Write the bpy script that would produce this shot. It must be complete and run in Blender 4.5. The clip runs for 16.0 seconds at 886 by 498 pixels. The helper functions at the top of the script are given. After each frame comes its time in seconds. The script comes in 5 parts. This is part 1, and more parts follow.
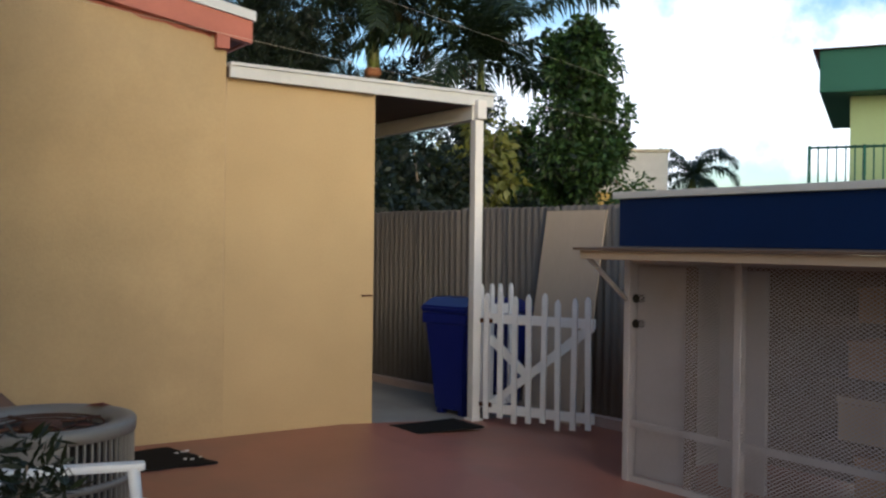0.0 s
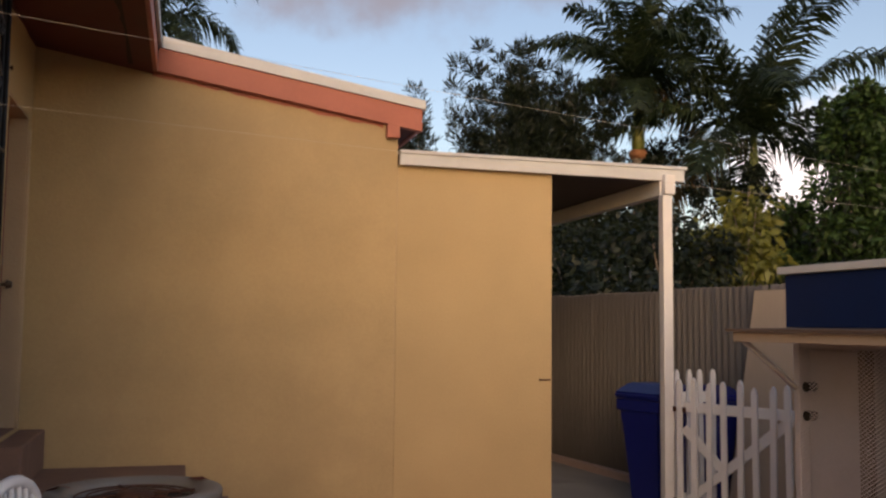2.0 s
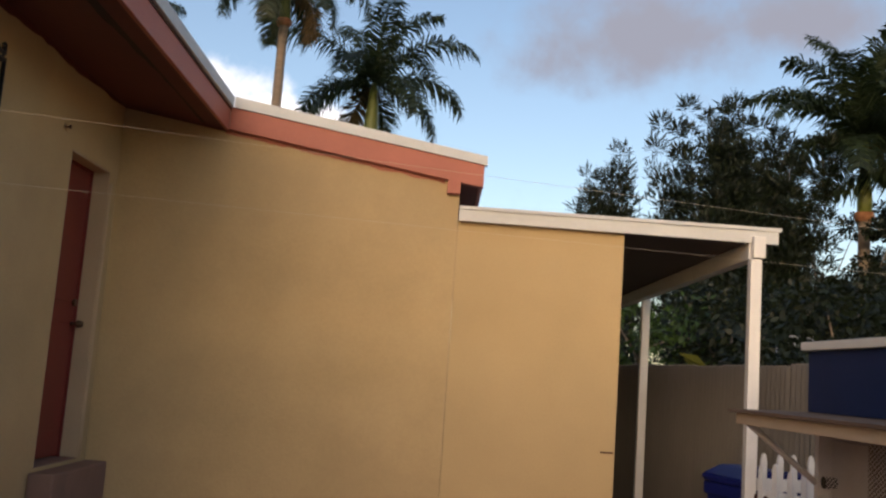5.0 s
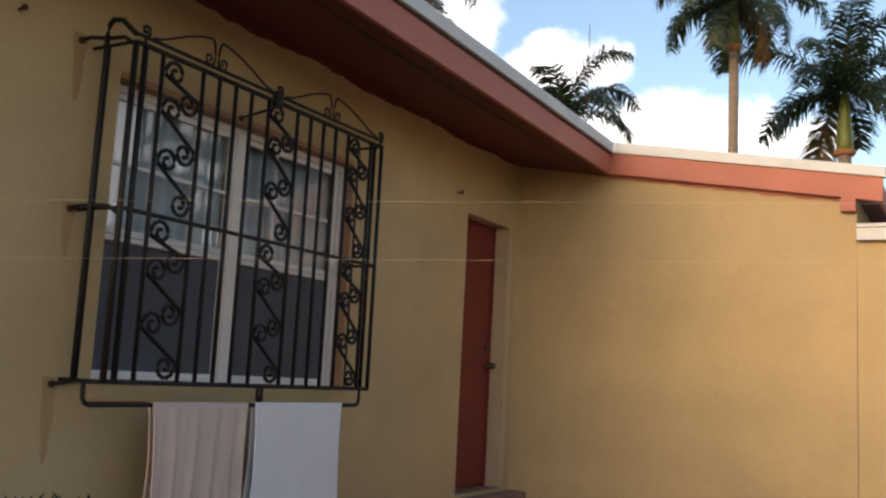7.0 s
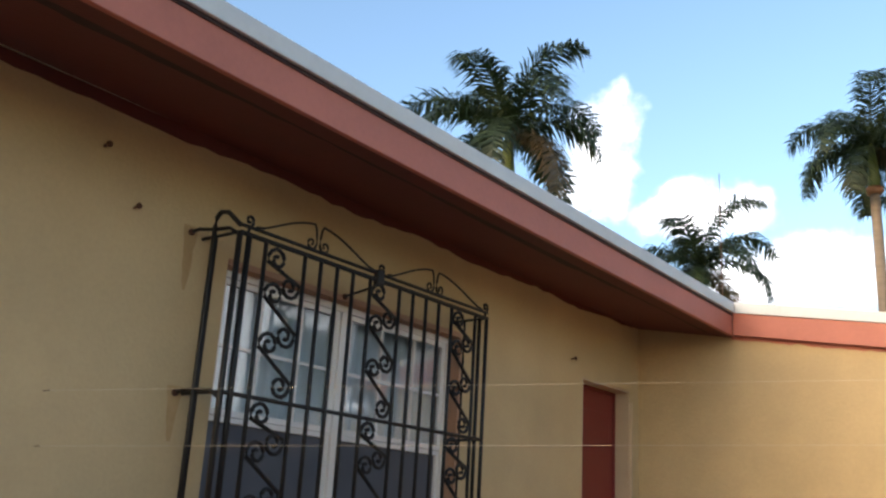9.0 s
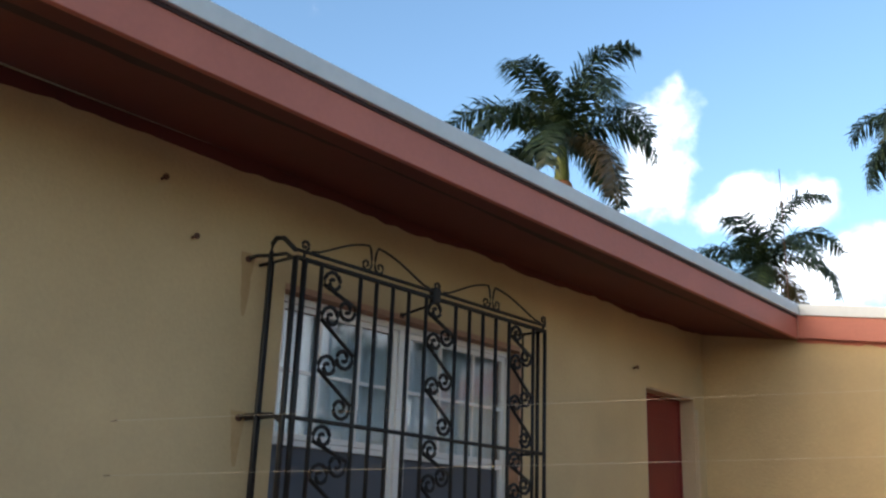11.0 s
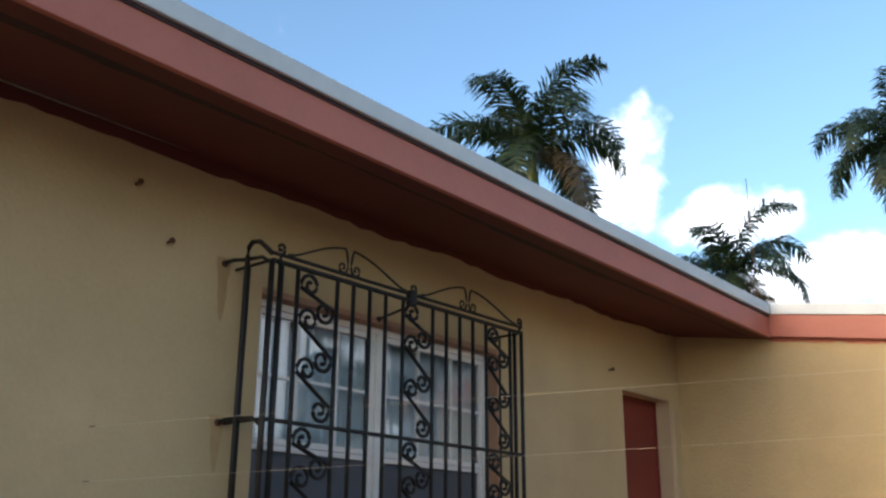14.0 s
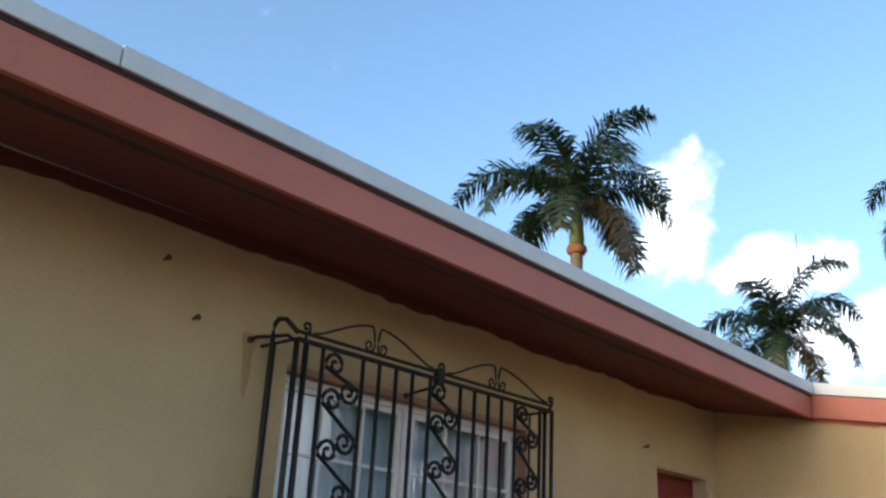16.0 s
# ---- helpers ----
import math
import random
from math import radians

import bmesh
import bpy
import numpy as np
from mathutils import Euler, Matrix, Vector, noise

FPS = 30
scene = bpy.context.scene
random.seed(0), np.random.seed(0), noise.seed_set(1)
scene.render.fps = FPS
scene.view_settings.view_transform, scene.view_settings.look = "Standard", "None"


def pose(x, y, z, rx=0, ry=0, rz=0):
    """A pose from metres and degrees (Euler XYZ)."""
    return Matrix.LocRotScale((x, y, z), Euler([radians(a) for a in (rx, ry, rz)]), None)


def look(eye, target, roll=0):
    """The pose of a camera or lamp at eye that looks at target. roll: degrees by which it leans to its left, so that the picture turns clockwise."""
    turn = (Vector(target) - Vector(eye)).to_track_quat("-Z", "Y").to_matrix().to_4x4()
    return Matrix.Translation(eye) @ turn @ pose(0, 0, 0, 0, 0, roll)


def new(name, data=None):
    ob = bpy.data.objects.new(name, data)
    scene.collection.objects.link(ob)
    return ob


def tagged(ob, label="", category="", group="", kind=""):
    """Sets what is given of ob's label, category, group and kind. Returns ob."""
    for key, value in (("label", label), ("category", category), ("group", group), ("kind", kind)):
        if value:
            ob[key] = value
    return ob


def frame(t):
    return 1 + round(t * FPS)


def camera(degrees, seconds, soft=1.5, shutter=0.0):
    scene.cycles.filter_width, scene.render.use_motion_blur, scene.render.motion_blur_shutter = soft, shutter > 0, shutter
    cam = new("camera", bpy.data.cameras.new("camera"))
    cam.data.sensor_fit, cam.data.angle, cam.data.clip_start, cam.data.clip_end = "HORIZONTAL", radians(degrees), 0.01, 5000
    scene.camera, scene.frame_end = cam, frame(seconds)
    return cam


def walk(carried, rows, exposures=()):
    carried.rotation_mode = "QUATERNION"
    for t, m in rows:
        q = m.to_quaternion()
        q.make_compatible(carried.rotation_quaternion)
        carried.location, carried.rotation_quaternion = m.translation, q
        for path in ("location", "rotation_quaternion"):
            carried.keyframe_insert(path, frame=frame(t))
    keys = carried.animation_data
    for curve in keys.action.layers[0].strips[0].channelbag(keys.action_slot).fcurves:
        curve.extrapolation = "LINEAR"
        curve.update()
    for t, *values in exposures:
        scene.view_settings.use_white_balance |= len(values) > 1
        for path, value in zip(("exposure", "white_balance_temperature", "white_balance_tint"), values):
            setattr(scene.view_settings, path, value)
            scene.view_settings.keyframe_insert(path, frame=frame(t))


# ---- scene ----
cam = camera(50.2, 16.0, soft=2.4)
# seconds, eye, target, roll
PATH = [
    (0, (0.096, -6.695, 1.457), (1.197, -5.026, 1.444), 0.7),
    (0.5, (0.304, -6.732, 1.477), (1.353, -5.03, 1.536), 0.6),
    (1, (0.562, -6.775, 1.508), (1.472, -4.997, 1.619), 0.5),
    (1.5, (0.778, -6.978, 1.496), (1.492, -5.114, 1.628), 0.3),
    (2, (1.057, -6.97, 1.444), (1.581, -5.046, 1.604), 0.6),
    (2.5, (1.186, -6.995, 1.492), (1.571, -5.04, 1.666), 1.2),
    (3, (1.455, -7.026, 1.504), (1.693, -5.051, 1.716), 2.1),
    (3.5, (1.682, -7.017, 1.51), (1.824, -5.038, 1.765), 3.0),
    (3.7, (1.788, -6.986, 1.497), (1.89, -5.007, 1.771), 3.4),
    (6, (2.822, -7.052, 1.547), (2.577, -5.081, 1.785), 4.5),
    (6.5, (2.922, -6.993, 1.636), (2.289, -5.106, 1.831), 2.9),
    (7, (3.315, -7.03, 1.565), (2.334, -5.308, 1.835), 3.0),
    (7.5, (3.378, -6.995, 1.567), (2.334, -5.324, 1.912), 2.8),
    (8, (3.381, -6.974, 1.566), (2.301, -5.34, 1.97), 2.6),
    (8.5, (3.428, -6.956, 1.639), (2.292, -5.378, 2.108), 3.2),
    (9, (3.475, -6.928, 1.681), (2.276, -5.432, 2.251), 3.4),
    (9.5, (3.505, -6.899, 1.733), (2.232, -5.476, 2.327), 3.7),
    (12, (3.499, -6.952, 1.713), (2.223, -5.525, 2.291), 1.4),
    (12.5, (3.503, -6.954, 1.705), (2.243, -5.517, 2.294), 1.2),
    (13, (3.505, -6.959, 1.691), (2.261, -5.511, 2.287), 0.9),
    (13.5, (3.489, -6.955, 1.656), (2.263, -5.497, 2.266), 0.5),
    (14, (3.487, -6.943, 1.636), (2.249, -5.5, 2.254), 0.4),
    (14.5, (3.461, -6.946, 1.692), (2.169, -5.543, 2.291), 1.5),
    (15, (3.425, -6.983, 1.723), (2.11, -5.601, 2.322), 1.8),
    (15.5, (3.442, -6.97, 1.775), (2.129, -5.609, 2.426), 2.3),
    (16, (3.536, -6.893, 1.85), (2.242, -5.535, 2.543), 3.2),
]
# seconds, stops, kelvin, tint
EXPOSURES = [(0.0, 0.98, 5400, 5), (0.5, 1.0, 5700, 9), (1.0, 0.88, 5900, 14), (1.5, 0.8, 6900, 22), (2.5, 0.75, 6700, 20), (3.5, 0.82, 6300, 15), (6.0, 0.85, 6700, 16), (6.5, 0.82, 6800, 16), (7.0, 1.35, 6500, 13), (7.5, 1.6, 6700, 13), (9.0, 1.82, 6000, 9), (9.5, 1.62, 5600, 6), (12.0, 1.58, 5550, 6), (16.0, 1.72, 5500, 6)]
walk(cam, [(t, look(eye, target, roll)) for t, eye, target, roll in PATH], EXPOSURES)

# ---------------------------------------------------------------- light
SUN_EL, SUN_AZ = 13.0, 191.0      # degrees; azimuth clockwise from +y, where the light comes from
world = bpy.data.worlds.new("sky")
scene.world = world
world.use_nodes = True
wn, wl = world.node_tree.nodes, world.node_tree.links
wn.clear()
w_out = wn.new("ShaderNodeOutputWorld")
w_bg = wn.new("ShaderNodeBackground")
w_sky = wn.new("ShaderNodeTexSky")
w_sky.sky_type = "NISHITA"
w_sky.sun_disc = False
w_sky.sun_elevation = radians(SUN_EL)
w_sky.sun_rotation = radians(SUN_AZ)
w_sky.air_density, w_sky.dust_density, w_sky.ozone_density = 1.0, 1.2, 0.9
w_co = wn.new("ShaderNodeTexCoord")
w_noise = wn.new("ShaderNodeTexNoise")
w_noise.inputs["Scale"].default_value = 9.0
w_noise.inputs["Detail"].default_value = 8.0
w_noise.inputs["Roughness"].default_value = 0.55
wl.new(w_co.outputs["Generated"], w_noise.inputs["Vector"])


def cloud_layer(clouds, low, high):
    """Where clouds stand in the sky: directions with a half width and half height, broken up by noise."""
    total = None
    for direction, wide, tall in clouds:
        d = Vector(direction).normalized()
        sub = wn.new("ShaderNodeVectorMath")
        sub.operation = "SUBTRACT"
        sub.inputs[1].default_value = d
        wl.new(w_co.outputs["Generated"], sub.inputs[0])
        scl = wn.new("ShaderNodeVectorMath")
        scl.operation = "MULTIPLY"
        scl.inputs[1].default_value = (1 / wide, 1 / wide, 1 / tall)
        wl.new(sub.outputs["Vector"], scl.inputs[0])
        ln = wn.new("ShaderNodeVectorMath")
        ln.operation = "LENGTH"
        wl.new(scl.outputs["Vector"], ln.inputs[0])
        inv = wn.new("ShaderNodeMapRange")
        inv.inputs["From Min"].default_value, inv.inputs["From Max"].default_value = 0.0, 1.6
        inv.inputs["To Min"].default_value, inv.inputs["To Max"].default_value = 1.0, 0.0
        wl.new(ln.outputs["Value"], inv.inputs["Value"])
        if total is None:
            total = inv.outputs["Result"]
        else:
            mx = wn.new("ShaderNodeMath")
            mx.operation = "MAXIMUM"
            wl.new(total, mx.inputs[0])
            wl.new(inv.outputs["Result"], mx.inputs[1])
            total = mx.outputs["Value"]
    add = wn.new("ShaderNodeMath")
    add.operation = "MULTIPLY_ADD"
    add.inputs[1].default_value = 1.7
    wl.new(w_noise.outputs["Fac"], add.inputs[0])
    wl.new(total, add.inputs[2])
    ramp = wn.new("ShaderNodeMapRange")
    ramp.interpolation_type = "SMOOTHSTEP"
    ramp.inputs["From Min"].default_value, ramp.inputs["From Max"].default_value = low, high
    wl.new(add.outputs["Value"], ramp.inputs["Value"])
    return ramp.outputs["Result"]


def over(under, color, factor):
    mx = wn.new("ShaderNodeMix")
    mx.data_type = "RGBA"
    mx.inputs["B"].default_value = (*color, 1)
    wl.new(factor, mx.inputs["Factor"])
    wl.new(under, mx.inputs["A"])
    return mx.outputs["Result"]


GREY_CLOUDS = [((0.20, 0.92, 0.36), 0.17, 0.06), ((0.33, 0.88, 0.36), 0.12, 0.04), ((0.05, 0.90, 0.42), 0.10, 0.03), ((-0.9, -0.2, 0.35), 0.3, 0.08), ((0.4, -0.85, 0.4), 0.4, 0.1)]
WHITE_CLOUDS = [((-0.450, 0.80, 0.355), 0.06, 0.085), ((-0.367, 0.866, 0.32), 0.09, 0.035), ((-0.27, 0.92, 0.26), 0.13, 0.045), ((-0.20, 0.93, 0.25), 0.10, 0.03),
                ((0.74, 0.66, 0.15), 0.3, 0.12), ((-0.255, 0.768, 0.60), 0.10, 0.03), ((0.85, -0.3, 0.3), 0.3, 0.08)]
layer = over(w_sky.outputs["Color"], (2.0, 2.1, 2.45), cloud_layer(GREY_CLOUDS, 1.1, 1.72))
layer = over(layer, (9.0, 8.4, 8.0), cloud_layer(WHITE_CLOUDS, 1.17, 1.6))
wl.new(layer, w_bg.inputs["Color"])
w_bg.inputs["Strength"].default_value = 0.105
wl.new(w_bg.outputs["Background"], w_out.inputs["Surface"])

sun = new("sun", bpy.data.lights.new("sun", "SUN"))
sun.data.energy = 0.58
sun.data.angle = radians(34)
sun.data.color = (1.0, 0.74, 0.48)
_a, _e = radians(SUN_AZ), radians(SUN_EL)
sun.matrix_world = look((0, 0, 0), (-math.sin(_a) * math.cos(_e), -math.cos(_a) * math.cos(_e), -math.sin(_e)))


# ---------------------------------------------------------------- materials
def material(name, color, rough=0.7, metal=0.0, vary=0.12, scale=6.0, fine=80.0, bump=0.15, bump_scale=None, stain=None,
             stain_at=(0.55, 0.75), spec=0.5, per_object=0.0, per_island=0.0, stretch=(1, 1, 1), transmission=0.0, alpha=1.0):
    m = bpy.data.materials.new(name)
    m.use_nodes = True
    n, l = m.node_tree.nodes, m.node_tree.links
    b = n["Principled BSDF"]
    b.inputs["Roughness"].default_value = rough
    b.inputs["Metallic"].default_value = metal
    b.inputs["Specular IOR Level"].default_value = spec
    b.inputs["Transmission Weight"].default_value = transmission
    co = n.new("ShaderNodeTexCoord")
    mp = n.new("ShaderNodeMapping")
    mp.inputs["Scale"].default_value = stretch
    l.new(co.outputs["Object"], mp.inputs["Vector"])
    big = n.new("ShaderNodeTexNoise")
    big.inputs["Scale"].default_value = scale
    big.inputs["Detail"].default_value = 5
    l.new(mp.outputs["Vector"], big.inputs["Vector"])
    small = n.new("ShaderNodeTexNoise")
    small.inputs["Scale"].default_value = fine
    small.inputs["Detail"].default_value = 3
    l.new(mp.outputs["Vector"], small.inputs["Vector"])
    mix = n.new("ShaderNodeMath")
    mix.operation = "MULTIPLY_ADD"
    mix.inputs[1].default_value = 0.35
    l.new(small.outputs["Fac"], mix.inputs[0])
    l.new(big.outputs["Fac"], mix.inputs[2])
    rng = n.new("ShaderNodeMapRange")
    rng.inputs["From Min"].default_value = 0.35
    rng.inputs["From Max"].default_value = 1.0
    rng.inputs["To Min"].default_value = 1 - vary
    rng.inputs["To Max"].default_value = 1 + vary
    l.new(mix.outputs["Value"], rng.inputs["Value"])
    factor = rng.outputs["Result"]
    for amount, node, socket in ((per_object, "ShaderNodeObjectInfo", "Random"), (per_island, "ShaderNodeNewGeometry", "Random Per Island")):
        if amount:
            info = n.new(node)
            r2 = n.new("ShaderNodeMapRange")
            r2.inputs["To Min"].default_value = 1 - amount
            r2.inputs["To Max"].default_value = 1 + amount
            l.new(info.outputs[socket], r2.inputs["Value"])
            mul = n.new("ShaderNodeMath")
            mul.operation = "MULTIPLY"
            l.new(factor, mul.inputs[0])
            l.new(r2.outputs["Result"], mul.inputs[1])
            factor = mul.outputs["Value"]
    vm = n.new("ShaderNodeVectorMath")
    vm.operation = "SCALE"
    vm.inputs[0].default_value = color
    l.new(factor, vm.inputs["Scale"])
    out = vm.outputs["Vector"]
    if stain:
        sn = n.new("ShaderNodeTexNoise")
        sn.inputs["Scale"].default_value = scale * 0.6
        sn.inputs["Detail"].default_value = 8
        sn.inputs["Roughness"].default_value = 0.65
        l.new(mp.outputs["Vector"], sn.inputs["Vector"])
        sr = n.new("ShaderNodeMapRange")
        sr.inputs["From Min"].default_value, sr.inputs["From Max"].default_value = stain_at
        l.new(sn.outputs["Fac"], sr.inputs["Value"])
        mx = n.new("ShaderNodeMix")
        mx.data_type = "RGBA"
        mx.inputs["B"].default_value = (*stain, 1)
        l.new(sr.outputs["Result"], mx.inputs["Factor"])
        l.new(out, mx.inputs["A"])
        out = mx.outputs["Result"]
    l.new(out, b.inputs["Base Color"])
    if bump:
        bn = n.new("ShaderNodeTexNoise")
        bn.inputs["Scale"].default_value = bump_scale or fine
        bn.inputs["Detail"].default_value = 4
        l.new(mp.outputs["Vector"], bn.inputs["Vector"])
        bp = n.new("ShaderNodeBump")
        bp.inputs["Strength"].default_value = bump
        bp.inputs["Distance"].default_value = 0.01
        l.new(bn.outputs["Fac"], bp.inputs["Height"])
        l.new(bp.outputs["Normal"], b.inputs["Normal"])
    return m


def leaf_material(name, color, rough=0.5, per_island=0.35):
    m = material(name, color, rough, vary=0.3, scale=1.3, fine=9, bump=0, per_island=per_island, spec=0.4)
    b = m.node_tree.nodes["Principled BSDF"]
    t = m.node_tree.nodes.new("ShaderNodeBsdfTranslucent")
    t.inputs["Color"].default_value = (color[0] * 1.3, color[1] * 1.4, color[2] * 0.7, 1)
    mx = m.node_tree.nodes.new("ShaderNodeMixShader")
    mx.inputs["Fac"].default_value = 0.22
    out = m.node_tree.nodes["Material Output"]
    m.node_tree.links.new(b.outputs["BSDF"], mx.inputs[1])
    m.node_tree.links.new(t.outputs["BSDF"], mx.inputs[2])
    m.node_tree.links.new(mx.outputs["Shader"], out.inputs["Surface"])
    return m


STUCCO = material("yellow_stucco", (0.48, 0.355, 0.19), 0.85, vary=0.13, scale=1.5, fine=45, bump=0.24, bump_scale=55,
                  stain=(0.41, 0.30, 0.165), stain_at=(0.5, 0.85), spec=0.25)
STUCCO_EXT = material("yellow_stucco_newer", (0.485, 0.357, 0.19), 0.85, vary=0.10, scale=1.1, fine=60, bump=0.2, bump_scale=70, spec=0.25)
TERRACOTTA = material("terracotta_paint", (0.42, 0.132, 0.085), 0.6, vary=0.12, scale=2.5, fine=40, bump=0.1, stretch=(1, 1, 1))
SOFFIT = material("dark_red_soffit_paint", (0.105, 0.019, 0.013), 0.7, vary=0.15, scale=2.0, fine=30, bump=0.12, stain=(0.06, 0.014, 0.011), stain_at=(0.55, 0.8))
GROOVE = material("dark_maroon", (0.035, 0.014, 0.012), 0.8, vary=0.35, scale=4, fine=30, bump=0.2)
ROOF_WHITE = material("white_roof_edge", (0.58, 0.58, 0.57), 0.55, vary=0.1, scale=3, fine=30, bump=0.08, stain=(0.42, 0.41, 0.39), stain_at=(0.58, 0.85))
ROOF_TOP = material("white_roof_coating", (0.62, 0.6, 0.57), 0.8, vary=0.15, scale=1.2, fine=20, bump=0.3, stain=(0.3, 0.29, 0.28))
WHITE = material("white_paint", (0.74, 0.71, 0.68), 0.5, vary=0.08, scale=5, fine=60, bump=0.08, stain=(0.55, 0.5, 0.43), stain_at=(0.62, 0.9))
GATE_WHITE = material("fresh_white_gate_paint", (0.82, 0.8, 0.78), 0.45, vary=0.06, scale=6, fine=60, bump=0.08)
SHED_PAINT = material("greyed_white_shed_paint", (0.46, 0.435, 0.45), 0.6, vary=0.12, scale=3, fine=40, bump=0.1, stain=(0.36, 0.32, 0.31), stain_at=(0.55, 0.85))
PLASTIC = material("white_plastic", (0.78, 0.79, 0.8), 0.4, vary=0.05, scale=6, fine=40, bump=0.03)
DOOR_RED = material("dark_red_door_paint", (0.17, 0.020, 0.017), 0.45, vary=0.12, scale=3, fine=50, bump=0.08, stretch=(1, 1, 0.3))
REVEAL = material("reveal_plaster", (0.50, 0.37, 0.23), 0.85, vary=0.08, scale=3, fine=50, bump=0.3)
LINTEL = material("brown_window_surround", (0.36, 0.21, 0.13), 0.75, vary=0.12, scale=5, fine=50, bump=0.15)
IRON = material("black_wrought_iron", (0.010, 0.0095, 0.0095), 0.55, metal=0.0, spec=0.3, vary=0.3, scale=10, fine=120, bump=0.15, stain=(0.06, 0.03, 0.02), stain_at=(0.66, 0.9))
RUST = material("rusty_iron", (0.10, 0.045, 0.028), 0.8, metal=0.4, vary=0.3, scale=20, fine=150, bump=0.3)
RUN_OFF = material("rust_run_off", (0.40, 0.27, 0.13), 0.85, vary=0.12, scale=9, fine=60, bump=0.2, stain=(0.33, 0.20, 0.09), stain_at=(0.5, 0.75), spec=0.2)
FLOOR_RED = material("terracotta_floor_paint", (0.34, 0.13, 0.085), 0.42, vary=0.16, scale=1.1, fine=35, bump=0.12, stain=(0.24, 0.12, 0.09), stain_at=(0.52, 0.8))
CONCRETE = material("grey_concrete", (0.34, 0.31, 0.27), 0.8, vary=0.15, scale=1.5, fine=30, bump=0.25, stain=(0.2, 0.18, 0.16))
STEP = material("brown_step_paint", (0.22, 0.135, 0.105), 0.7, vary=0.15, scale=2.5, fine=40, bump=0.2, stain=(0.15, 0.10, 0.085))
FENCE = material("weathered_grey_sheet", (0.19, 0.165, 0.142), 0.75, vary=0.14, scale=1.6, fine=25, bump=0.15, stretch=(1, 1, 0.35), stain=(0.14, 0.115, 0.095), stain_at=(0.5, 0.8), per_object=0.12)
KERB = material("pinkish_kerb", (0.50, 0.36, 0.30), 0.8, vary=0.15, scale=4, fine=40, bump=0.2)
BIN_BLUE = material("blue_bin_plastic", (0.005, 0.010, 0.13), 0.45, vary=0.1, scale=4, fine=60, bump=0.05)
BOARD_BLUE = material("navy_blue_paint", (0.0025, 0.016, 0.075), 0.7, spec=0.2, vary=0.12, scale=3, fine=40, bump=0.08)
PLY = material("beige_board", (0.50, 0.40, 0.30), 0.75, vary=0.1, scale=2.0, fine=30, bump=0.1, stretch=(1, 1, 0.4))
DARK_WOOD = material("dark_weathered_wood", (0.13, 0.085, 0.06), 0.8, vary=0.25, scale=3, fine=30, bump=0.25)
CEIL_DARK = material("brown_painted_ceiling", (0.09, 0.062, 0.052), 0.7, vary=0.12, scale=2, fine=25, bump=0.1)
RUBBER = material("black_rubber", (0.010, 0.0095, 0.009), 0.95, spec=0.15, vary=0.3, scale=6, fine=60, bump=0.3)
AC_GREY = material("beige_grey_metal", (0.21, 0.20, 0.185), 0.5, metal=0.1, vary=0.1, scale=4, fine=40, bump=0.06, stain=(0.24, 0.15, 0.1), stain_at=(0.62, 0.85))
AC_DARK = material("dark_coil", (0.014, 0.013, 0.012), 0.6, metal=0.3, vary=0.2, scale=8, fine=80, bump=0.1)
TOWEL_BEIGE = material("beige_towel", (0.58, 0.47, 0.40), 0.95, vary=0.08, scale=5, fine=160, bump=0.35, bump_scale=220, spec=0.1)
TOWEL_WHITE = material("white_towel", (0.72, 0.71, 0.72), 0.95, vary=0.05, scale=4, fine=160, bump=0.35, bump_scale=220, spec=0.1)
CURTAIN = material("pale_curtain", (0.66, 0.69, 0.72), 0.9, vary=0.12, scale=3, fine=40, bump=0.1, stretch=(1, 3, 0.3))
SCREEN = material("dark_insect_screen", (0.07, 0.078, 0.098), 0.65, vary=0.2, scale=3, fine=120, bump=0.05)
CABLE = material("pale_line", (0.55, 0.46, 0.35), 0.7, vary=0.1, bump=0)
BRASS = material("tarnished_brass", (0.12, 0.08, 0.05), 0.4, metal=0.8, vary=0.2, bump=0.05)
GROUND = material("dry_grass", (0.10, 0.105, 0.05), 0.95, vary=0.3, scale=0.6, fine=12, bump=0.4, stain=(0.16, 0.13, 0.09))
BARK = material("grey_palm_bark", (0.22, 0.17, 0.13), 0.85, vary=0.2, scale=3, fine=30, bump=0.3, stretch=(1, 1, 4))
SHAFT = material("green_crownshaft", (0.16, 0.19, 0.045), 0.45, vary=0.2, scale=2, fine=20, bump=0.05, stretch=(2, 2, 0.5))
HUSK = material("orange_husk", (0.34, 0.15, 0.07), 0.8, vary=0.25, scale=4, fine=30, bump=0.2)
FROND = leaf_material("palm_leaflet", (0.026, 0.040, 0.017))
FROND_DRY = leaf_material("dry_palm_leaflet", (0.11, 0.075, 0.035))
LEAF = leaf_material("broad_leaf", (0.046, 0.086, 0.022))
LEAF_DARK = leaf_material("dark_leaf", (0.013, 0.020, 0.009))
LEAF_YELLOW = leaf_material("variegated_leaf", (0.15, 0.15, 0.028))
CREAM = material("cream_render", (0.62, 0.55, 0.40), 0.85, vary=0.08, scale=0.5, fine=10, bump=0.1)
YELLOW_FAR = material("far_yellow_render", (0.62, 0.45, 0.14), 0.85, vary=0.08, scale=0.5, fine=10, bump=0.1)
GREEN_FAR = material("dark_green_paint", (0.02, 0.11, 0.07), 0.6, vary=0.1, scale=0.8, fine=10, bump=0.05)
LIME_FAR = material("pale_green_render", (0.36, 0.46, 0.24), 0.85, vary=0.08, scale=0.5, fine=10, bump=0.1)
